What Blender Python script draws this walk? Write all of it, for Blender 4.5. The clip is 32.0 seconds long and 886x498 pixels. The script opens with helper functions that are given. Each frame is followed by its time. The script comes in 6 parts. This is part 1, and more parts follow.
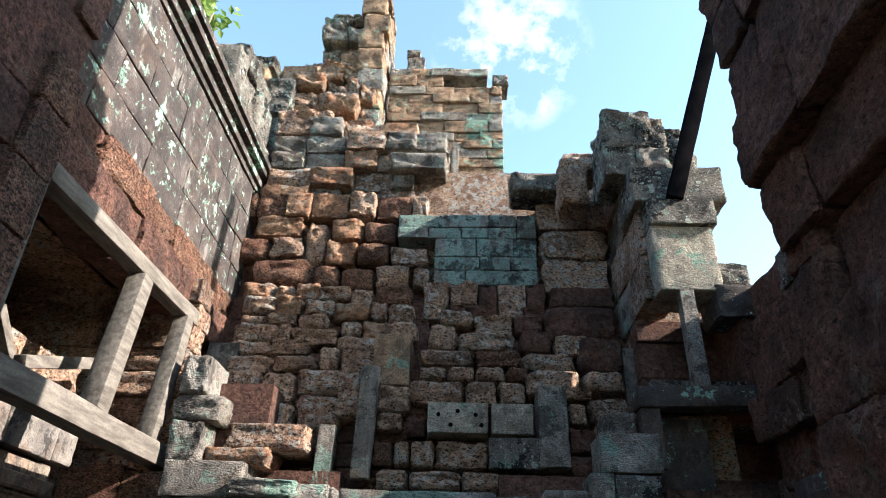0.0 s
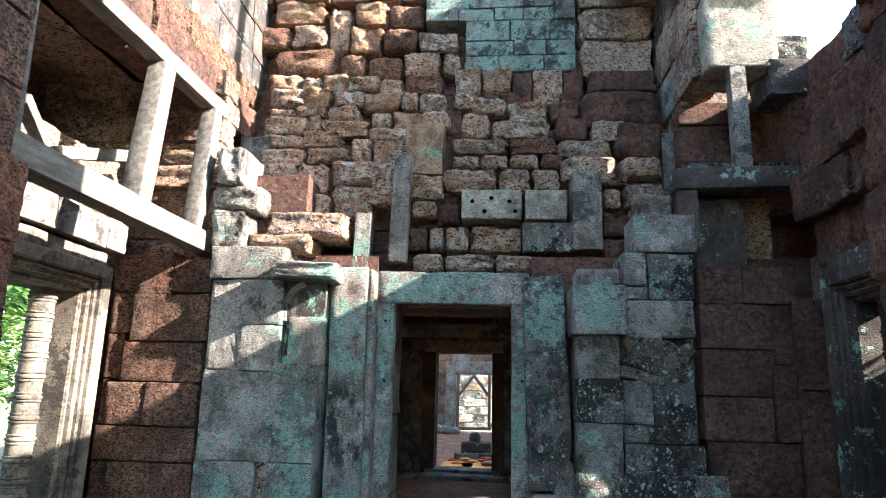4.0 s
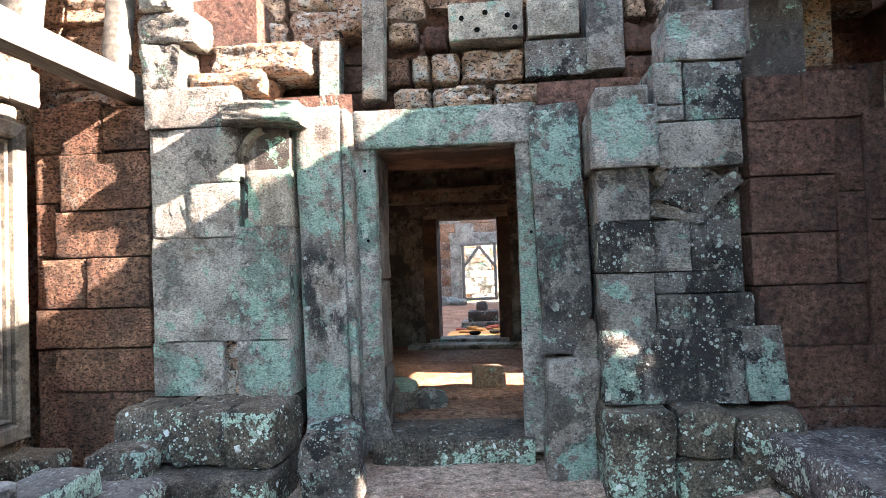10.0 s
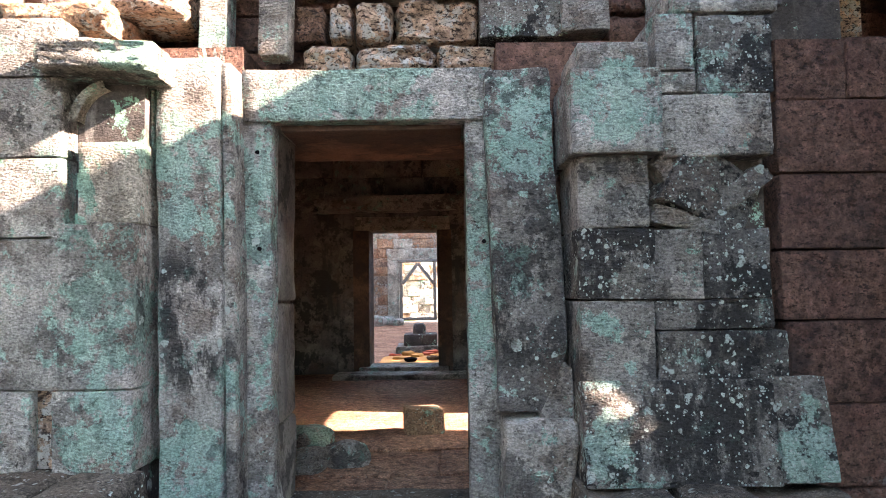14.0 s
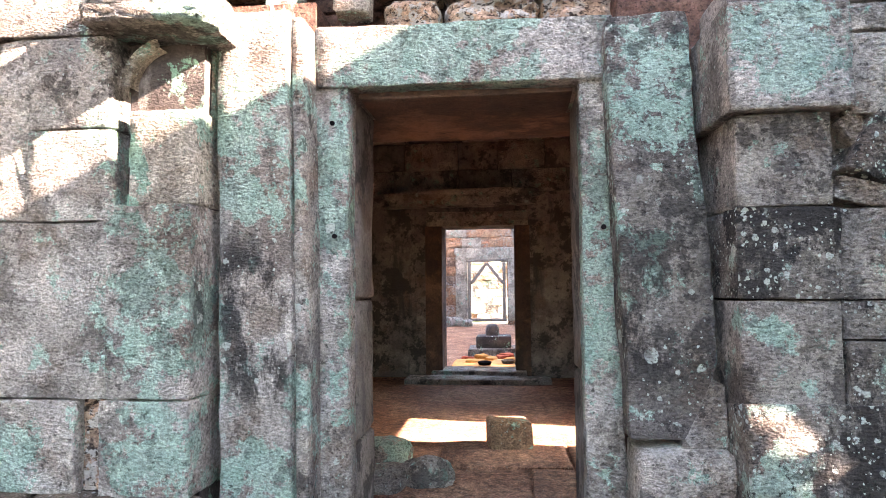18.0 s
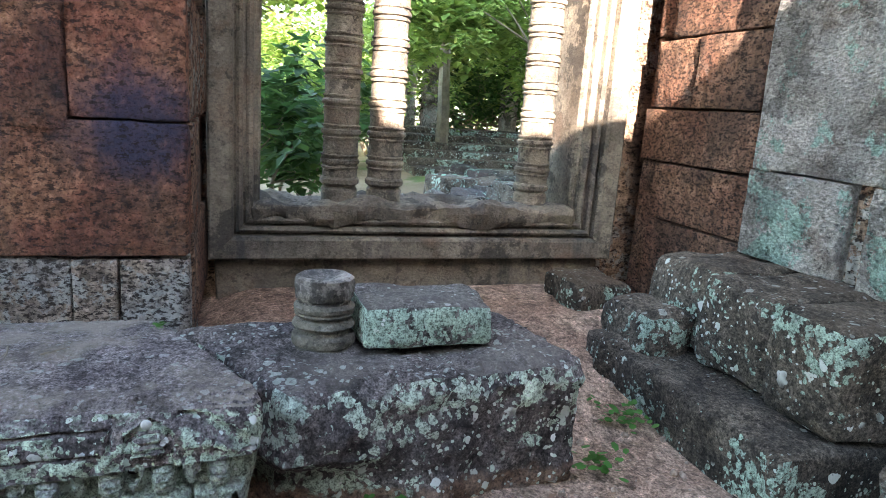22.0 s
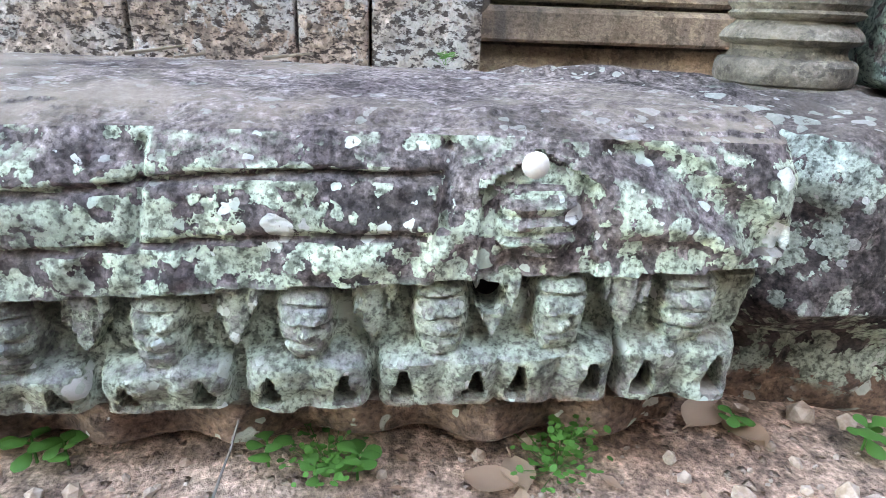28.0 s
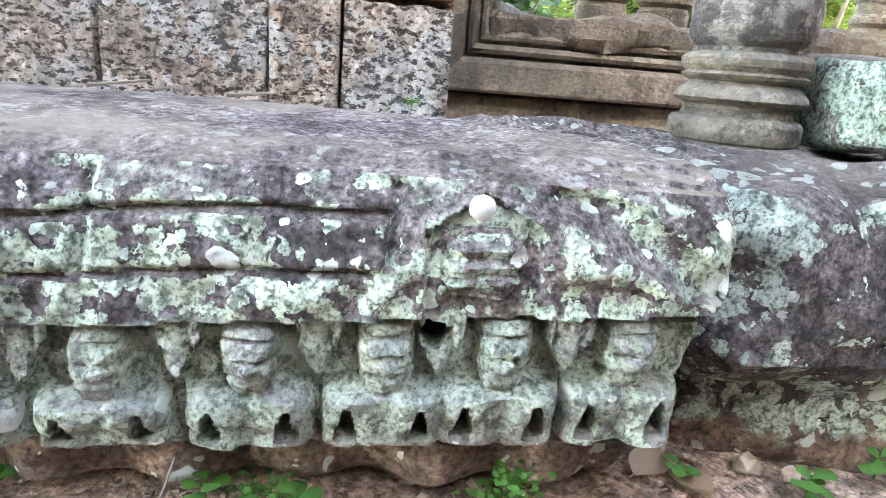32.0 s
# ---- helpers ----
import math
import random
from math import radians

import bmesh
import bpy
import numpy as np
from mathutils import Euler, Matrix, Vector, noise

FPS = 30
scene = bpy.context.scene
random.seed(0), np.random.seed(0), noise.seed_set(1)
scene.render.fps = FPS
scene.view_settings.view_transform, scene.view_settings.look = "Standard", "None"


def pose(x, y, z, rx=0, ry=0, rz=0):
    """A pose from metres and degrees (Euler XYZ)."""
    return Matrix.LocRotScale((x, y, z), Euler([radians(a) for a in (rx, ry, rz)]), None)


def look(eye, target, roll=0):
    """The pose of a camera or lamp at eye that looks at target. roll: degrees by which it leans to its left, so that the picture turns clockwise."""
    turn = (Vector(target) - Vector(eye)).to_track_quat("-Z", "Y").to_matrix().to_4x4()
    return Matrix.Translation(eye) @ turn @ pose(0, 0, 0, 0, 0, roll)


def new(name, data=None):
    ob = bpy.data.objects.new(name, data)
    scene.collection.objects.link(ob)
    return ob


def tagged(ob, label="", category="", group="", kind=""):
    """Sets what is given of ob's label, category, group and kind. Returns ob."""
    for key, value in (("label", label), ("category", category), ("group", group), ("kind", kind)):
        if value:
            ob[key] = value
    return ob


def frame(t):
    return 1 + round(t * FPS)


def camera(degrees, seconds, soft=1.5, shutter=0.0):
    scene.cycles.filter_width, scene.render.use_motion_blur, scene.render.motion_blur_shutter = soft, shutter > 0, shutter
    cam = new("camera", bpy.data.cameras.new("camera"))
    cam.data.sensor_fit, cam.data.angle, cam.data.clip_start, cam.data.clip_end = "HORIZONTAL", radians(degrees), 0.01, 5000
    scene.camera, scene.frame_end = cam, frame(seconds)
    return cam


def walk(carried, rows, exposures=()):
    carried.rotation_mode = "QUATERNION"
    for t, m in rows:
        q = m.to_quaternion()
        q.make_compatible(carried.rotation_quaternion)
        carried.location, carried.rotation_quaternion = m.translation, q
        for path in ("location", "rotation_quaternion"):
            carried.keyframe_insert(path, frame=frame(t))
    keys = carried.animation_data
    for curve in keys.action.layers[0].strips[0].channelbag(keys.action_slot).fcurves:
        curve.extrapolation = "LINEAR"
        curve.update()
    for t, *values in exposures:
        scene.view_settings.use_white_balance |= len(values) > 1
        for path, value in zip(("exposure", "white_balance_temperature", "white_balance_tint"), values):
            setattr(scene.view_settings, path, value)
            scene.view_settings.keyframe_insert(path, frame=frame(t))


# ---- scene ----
# ---- camera ----
cam = camera(69.05, 32.0, soft=0.5)
PATH = [
    (0, (0.399, -5.544, 1.563), (0.318, -3.810, 2.557), 1.8),
    (0.5, (0.412, -5.526, 1.569), (0.314, -3.833, 2.630), 2.5),
    (1, (0.391, -5.525, 1.578), (0.309, -3.867, 2.694), 3.4),
    (1.5, (0.404, -5.499, 1.549), (0.290, -3.775, 2.556), 3.3),
    (2, (0.399, -5.479, 1.528), (0.263, -3.696, 2.424), 2.8),
    (2.5, (0.407, -5.454, 1.519), (0.256, -3.622, 2.308), 2.8),
    (3, (0.404, -5.441, 1.502), (0.251, -3.576, 2.206), 2.5),
    (3.5, (0.398, -5.419, 1.485), (0.223, -3.514, 2.067), 2.3),
    (4, (0.396, -5.398, 1.471), (0.217, -3.453, 1.900), 1.5),
    (4.5, (0.394, -5.395, 1.456), (0.213, -3.436, 1.816), 1.4),
    (6.5, (0.406, -5.381, 1.388), (0.275, -3.388, 1.497), 0.6),
    (7, (0.425, -5.335, 1.373), (0.264, -3.343, 1.440), 0.0),
    (7.5, (0.459, -5.233, 1.362), (0.231, -3.247, 1.416), 0.8),
    (8, (0.499, -5.139, 1.352), (0.194, -3.162, 1.376), 1.8),
    (8.5, (0.454, -4.969, 1.344), (0.232, -2.982, 1.354), 0.4),
    (9, (0.351, -4.805, 1.346), (0.250, -2.807, 1.336), -2.0),
    (9.5, (0.327, -4.666, 1.323), (0.211, -2.670, 1.269), -2.8),
    (10, (0.396, -4.470, 1.340), (0.203, -2.480, 1.396), -1.9),
    (10.5, (0.442, -4.317, 1.338), (0.306, -2.321, 1.307), -2.0),
    (11, (0.407, -4.101, 1.350), (0.418, -2.101, 1.350), -1.1),
    (11.5, (0.378, -3.989, 1.358), (0.493, -1.992, 1.390), -1.0),
    (12, (0.361, -3.889, 1.343), (0.322, -1.890, 1.396), -0.4),
    (12.5, (0.404, -3.709, 1.362), (0.221, -1.722, 1.500), 0.8),
    (13, (0.432, -3.571, 1.359), (0.258, -1.579, 1.427), -0.2),
    (13.5, (0.378, -3.420, 1.355), (0.387, -1.422, 1.458), -0.8),
    (15.5, (0.380, -2.998, 1.346), (0.291, -1.003, 1.455), -1.3),
    (16, (0.402, -2.959, 1.332), (0.358, -0.961, 1.411), -1.8),
    (16.5, (0.354, -2.902, 1.324), (0.283, -0.905, 1.411), -0.5),
    (17, (0.267, -2.844, 1.337), (0.173, -0.856, 1.527), 0.1),
    (17.5, (0.211, -2.794, 1.327), (0.119, -0.804, 1.501), 0.4),
    (18, (0.186, -2.735, 1.328), (-0.017, -0.749, 1.439), -0.5),
    (18.5, (0.190, -2.633, 1.333), (-0.165, -0.668, 1.444), -1.0),
    (19, (0.186, -2.570, 1.334), (-0.548, -0.713, 1.441), -2.7),
    (19.5, (0.148, -2.548, 1.308), (-0.972, -0.893, 1.390), -3.2),
    (20, (0.132, -2.612, 1.249), (-1.304, -1.222, 1.317), -4.0),
    (20.5, (0.194, -2.654, 1.228), (-1.426, -1.482, 1.171), -0.2),
    (21, (0.276, -2.621, 1.183), (-1.405, -1.579, 0.887), -0.5),
    (21.5, (0.298, -2.583, 1.132), (-1.492, -1.772, 0.758), 2.4),
    (22, (0.267, -2.438, 1.066), (-1.594, -1.843, 0.637), 4.1),
    (22.5, (0.212, -2.364, 1.034), (-1.632, -1.760, 0.552), 3.0),
    (23, (0.009, -2.403, 1.030), (-1.838, -1.805, 0.553), 2.0),
    (23.5, (-0.119, -2.485, 1.018), (-1.977, -2.029, 0.433), 0.6),
    (24, (-0.216, -2.538, 0.999), (-2.093, -2.252, 0.372), -0.7),
    (24.5, (-0.371, -2.559, 0.933), (-2.209, -2.349, 0.174), 1.0),
    (25, (-0.444, -2.617, 0.888), (-2.213, -2.412, -0.021), 3.1),
    (25.5, (-0.434, -2.766, 0.888), (-2.216, -2.605, -0.006), 3.7),
    (26, (-0.427, -2.849, 0.820), (-2.206, -2.830, -0.094), 0.4),
    (26.5, (-0.501, -2.846, 0.629), (-2.315, -2.768, -0.209), 1.6),
    (28.5, (-0.640, -2.746, 0.465), (-2.496, -2.600, -0.267), 2.5),
    (29, (-0.637, -2.750, 0.459), (-2.503, -2.648, -0.255), 4.0),
    (29.5, (-0.637, -2.748, 0.448), (-2.487, -2.679, -0.309), 4.2),
    (30, (-0.639, -2.746, 0.453), (-2.509, -2.585, -0.238), 5.1),
    (30.5, (-0.629, -2.738, 0.459), (-2.499, -2.534, -0.218), 5.1),
    (31, (-0.628, -2.729, 0.464), (-2.504, -2.468, -0.179), 4.9),
    (31.5, (-0.627, -2.727, 0.467), (-2.507, -2.475, -0.167), 5.0),
    (32, (-0.628, -2.736, 0.467), (-2.519, -2.513, -0.142), 5.0),
]
walk(cam, [(t, look(eye, target, roll)) for t, eye, target, roll in PATH], exposures=((0, 2.05, 6600, 15), (1, 1.88, 6500, 18), (2, 2.05, 6900, 17), (3, 2.7, 6400, 14), (4, 3.35, 6600, 15), (6.5, 3.75, 7300, 19), (9, 4.1, 7300, 22), (12, 4.65, 7600, 26), (13, 4.25, 7600, 26), (16, 4.85, 8000, 32), (18, 4.95, 8100, 34), (19, 4.65, 7500, 26), (19.5, 4.4, 7100, 22), (20, 3.3, 7400, 22), (21, 3.6, 7500, 23), (22.5, 4.5, 7400, 21), (23.5, 4.85, 7200, 19), (25, 5.65, 8000, 23), (26, 5.7, 8400, 25), (29, 5.6, 8600, 28), (30, 5.75, 8600, 28), (32, 5.8, 8700, 28)))

# ---- light ----
SUN = Vector((1.0, -0.15, 0.55)).normalized()  # towards the sun
world = bpy.data.worlds.new("sky")
scene.world = world
world.use_nodes = True
wn, wl = world.node_tree.nodes, world.node_tree.links
wn.clear()
sky = wn.new("ShaderNodeTexSky")
sky.sky_type, sky.sun_disc = "NISHITA", False
sky.sun_elevation = math.asin(SUN.z)
sky.sun_rotation = math.atan2(SUN.x, SUN.y)
sky.air_density, sky.dust_density, sky.ozone_density = 1.0, 0.9, 1.0
bgd = wn.new("ShaderNodeBackground")
bgd.inputs[1].default_value = 0.14
wcoord = wn.new("ShaderNodeTexCoord")
cl_noise = wn.new("ShaderNodeTexNoise")
cl_noise.inputs["Scale"].default_value, cl_noise.inputs["Detail"].default_value, cl_noise.inputs["Roughness"].default_value = 12.0, 8.0, 0.62
cl_ramp = wn.new("ShaderNodeValToRGB")
cl_ramp.color_ramp.elements[0].position, cl_ramp.color_ramp.elements[1].position = 0.46, 0.66
cl_mix = wn.new("ShaderNodeMix")
cl_mix.data_type = "RGBA"
cl_mix.inputs["B"].default_value = (3.6, 3.7, 3.8, 1)
wout = wn.new("ShaderNodeOutputWorld")
wl.new(wcoord.outputs["Generated"], cl_noise.inputs["Vector"])
wl.new(cl_noise.outputs["Fac"], cl_ramp.inputs["Fac"])
cl_dot = wn.new("ShaderNodeVectorMath")
cl_dot.operation = "DOT_PRODUCT"
cl_dot.inputs[1].default_value = (0.060, 0.684, 0.727)
cl_near = wn.new("ShaderNodeMapRange")
cl_near.inputs["From Min"].default_value, cl_near.inputs["From Max"].default_value = 0.9925, 0.9995
cl_add = wn.new("ShaderNodeMath")
cl_add.operation, cl_add.use_clamp = "MULTIPLY", True
wl.new(wcoord.outputs["Generated"], cl_dot.inputs[0])
wl.new(cl_dot.outputs["Value"], cl_near.inputs["Value"])
wl.new(cl_near.outputs["Result"], cl_add.inputs[0])
wl.new(cl_ramp.outputs["Color"], cl_add.inputs[1])
wl.new(cl_add.outputs[0], cl_mix.inputs["Factor"])
sky_tint = wn.new("ShaderNodeMix")
sky_tint.data_type, sky_tint.blend_type = "RGBA", "MULTIPLY"
sky_tint.inputs["Factor"].default_value, sky_tint.inputs["B"].default_value = 1.0, (0.93, 1.08, 1.03, 1)
wl.new(sky.outputs[0], sky_tint.inputs["A"])
wl.new(sky_tint.outputs["Result"], cl_mix.inputs["A"])
wl.new(cl_mix.outputs["Result"], bgd.inputs[0])
wl.new(bgd.outputs[0], wout.inputs[0])
sun = new("sun", bpy.data.lights.new("sun", "SUN"))
sun.data.energy, sun.data.angle, sun.data.color = 4.3, radians(0.53), (1.0, 0.93, 0.82)
sun.matrix_basis = look(SUN * 60, (0, 0, 0))


# ---- materials ----
class Nodes:
    """A small node writer for stone-like materials; all patterns lie in world metres."""

    def __init__(self, name, rough=0.9):
        self.mat = bpy.data.materials.new(name)
        self.mat.use_nodes = True
        self.n, self.l = self.mat.node_tree.nodes, self.mat.node_tree.links
        self.n.clear()
        self.out = self.n.new("ShaderNodeOutputMaterial")
        self.bsdf = self.n.new("ShaderNodeBsdfPrincipled")
        self.bsdf.inputs["Roughness"].default_value = rough
        self.bsdf.inputs["Specular IOR Level"].default_value = 0.25
        self.l.new(self.bsdf.outputs[0], self.out.inputs[0])
        self.pos = self.n.new("ShaderNodeNewGeometry").outputs["Position"]
        self.rand = self.n.new("ShaderNodeObjectInfo").outputs["Random"]
        off = self.n.new("ShaderNodeVectorMath")
        off.operation = "MULTIPLY_ADD"
        self.l.new(self.rand, off.inputs[1])
        off.inputs[0].default_value = (3.1, 4.7, 2.3)
        self.l.new(self.pos, off.inputs[2])
        self.own = off.outputs[0]

    def noise(self, scale, detail=4.0, rough=0.6, own=False, stretch=None):
        t = self.n.new("ShaderNodeTexNoise")
        t.inputs["Scale"].default_value, t.inputs["Detail"].default_value, t.inputs["Roughness"].default_value = scale, detail, rough
        src = self.own if own else self.pos
        if stretch:
            m = self.n.new("ShaderNodeVectorMath")
            m.operation = "MULTIPLY"
            m.inputs[1].default_value = stretch
            self.l.new(src, m.inputs[0])
            src = m.outputs[0]
        self.l.new(src, t.inputs["Vector"])
        return t.outputs["Fac"]

    def spots(self, scale, own=False, wobble=0.35):
        w = self.n.new("ShaderNodeTexNoise")
        w.inputs["Scale"].default_value = scale * 1.7
        self.l.new(self.own if own else self.pos, w.inputs["Vector"])
        a = self.n.new("ShaderNodeVectorMath")
        a.operation = "MULTIPLY_ADD"
        a.inputs[1].default_value = (wobble / scale,) * 3
        self.l.new(w.outputs["Color"], a.inputs[0])
        self.l.new(self.own if own else self.pos, a.inputs[2])
        t = self.n.new("ShaderNodeTexVoronoi")
        t.inputs["Scale"].default_value = scale
        self.l.new(a.outputs[0], t.inputs["Vector"])
        return t.outputs["Distance"], t.outputs["Color"]

    def ramp(self, fac, lo, hi, a=0.0, b=1.0):
        r = self.n.new("ShaderNodeMapRange")
        r.interpolation_type = "SMOOTHSTEP"
        for k, v in zip(("From Min", "From Max", "To Min", "To Max"), (lo, hi, a, b)):
            r.inputs[k].default_value = v
        self.l.new(fac, r.inputs["Value"])
        return r.outputs["Result"]

    def math(self, op, a, b=0.0):
        m = self.n.new("ShaderNodeMath")
        m.operation = op
        for i, v in enumerate((a, b)):
            if isinstance(v, (int, float)):
                m.inputs[i].default_value = v
            else:
                self.l.new(v, m.inputs[i])
        return m.outputs[0]

    def mix(self, fac, a, b):
        m = self.n.new("ShaderNodeMix")
        m.data_type = "RGBA"
        for i, v in (("Factor", fac), ("A", a), ("B", b)):
            if isinstance(v, (int, float)):
                m.inputs[i].default_value = v
            elif isinstance(v, tuple):
                m.inputs[i].default_value = (*v, 1.0)
            else:
                self.l.new(v, m.inputs[i])
        return m.outputs["Result"]

    def sep(self, col, k):
        s = self.n.new("ShaderNodeSeparateColor")
        self.l.new(col, s.inputs[0])
        return s.outputs[k]

    def height(self, axis=2):
        s = self.n.new("ShaderNodeSeparateXYZ")
        self.l.new(self.pos, s.inputs[0])
        return s.outputs[axis]

    def scaled(self, col, k):
        m = self.n.new("ShaderNodeMix")
        m.data_type, m.blend_type = "RGBA", "MULTIPLY"
        m.inputs["Factor"].default_value = 1.0
        if isinstance(col, tuple):
            m.inputs["A"].default_value = (*col, 1.0)
        else:
            self.l.new(col, m.inputs["A"])
        m.inputs["B"].default_value = (k, k, k, 1.0)
        m.clamp_result = False
        return m.outputs["Result"]

    def speckle(self, col, dark=0.35, light=1.5, scales=(55, 130)):
        """Grain at two sizes: dark hollows and bright crumbs."""
        for s in scales:
            f = self.noise(s, 3, 0.6)
            col = self.mix(self.ramp(f, 0.36, 0.5, 1, 0), col, self.scaled(col, dark))
            col = self.mix(self.ramp(f, 0.53, 0.66), col, self.scaled(col, light))
        return col

    def upward(self):
        s = self.n.new("ShaderNodeSeparateXYZ")
        self.l.new(self.n.new("ShaderNodeNewGeometry").outputs["Normal"], s.inputs[0])
        return s.outputs[2]

    def finish(self, col, height=None, strength=0.6, distance=0.01):
        self.l.new(col, self.bsdf.inputs["Base Color"])
        if height is not None:
            b = self.n.new("ShaderNodeBump")
            b.inputs["Strength"].default_value, b.inputs["Distance"].default_value = strength, distance
            self.l.new(height, b.inputs["Height"])
            self.l.new(b.outputs[0], self.bsdf.inputs["Normal"])
        return self.mat


def laterite(name, dark, mid, light, grey=0.2, pits=1.0, greycol=(0.36, 0.35, 0.31), black=0.3, stain=None, cov=0.0, pore=26):
    """Pitted iron-rich stone: two tones by piece, worm-eaten pits, dry grey lichen and black weathering."""
    m = Nodes(name, 0.95)
    tone = m.mix(m.rand, dark, mid)
    col = m.mix(m.ramp(m.noise(3.5, 5, own=True), 0.35, 0.7), tone, light)
    col = m.speckle(col, 0.62, 1.4, (22,))
    col = m.speckle(col, 0.75, 1.2, (80,))
    col = m.mix(m.ramp(m.noise(7, 9, 0.75, own=True), 0.52, 0.57, 0, 0.55), col, m.scaled(col, 0.5))
    col = m.mix(m.math("MULTIPLY", m.ramp(m.noise(1.6, 6, own=True), 0.5, 0.62), black), col, (0.03, 0.025, 0.024))
    lich = m.math("MULTIPLY", m.ramp(m.noise(13, 7, 0.7), 0.50, 0.55), m.ramp(m.noise(1.3, 3), 0.62 - 0.35 * grey, 0.8 - 0.35 * grey))
    col = m.mix(m.math("MULTIPLY", lich, 0.85), col, m.mix(m.noise(40, 3), greycol, tuple(v * 0.6 for v in greycol)))
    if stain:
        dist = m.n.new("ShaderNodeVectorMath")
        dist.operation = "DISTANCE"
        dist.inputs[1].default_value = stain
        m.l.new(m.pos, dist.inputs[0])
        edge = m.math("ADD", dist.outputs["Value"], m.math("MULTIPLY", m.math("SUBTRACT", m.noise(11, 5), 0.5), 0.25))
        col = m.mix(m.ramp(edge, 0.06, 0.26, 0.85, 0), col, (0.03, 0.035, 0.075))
    n1 = m.noise(pore, 6, 0.7, own=True, stretch=(1, 1, 1.9))
    n2 = m.noise(85, 4, 0.6, stretch=(1, 1, 1.5))
    pit = m.math("MAXIMUM", m.ramp(n1, 0.39 + cov, 0.43 + cov, 1, 0), m.math("MULTIPLY", m.ramp(n2, 0.36, 0.43, 1, 0), 0.7))
    # near-black in the pits: their shade is coloured in as well as bumped
    col = m.mix(m.math("MULTIPLY", pit, min(0.9, 0.75 * pits)), col, (0.022, 0.014, 0.012))
    h = m.math("ADD", m.math("MULTIPLY", pit, -1.2 * pits), m.math("MULTIPLY", m.noise(16, 6, 0.7), 1.6))
    return m.finish(col, h, 1.0, 0.04)


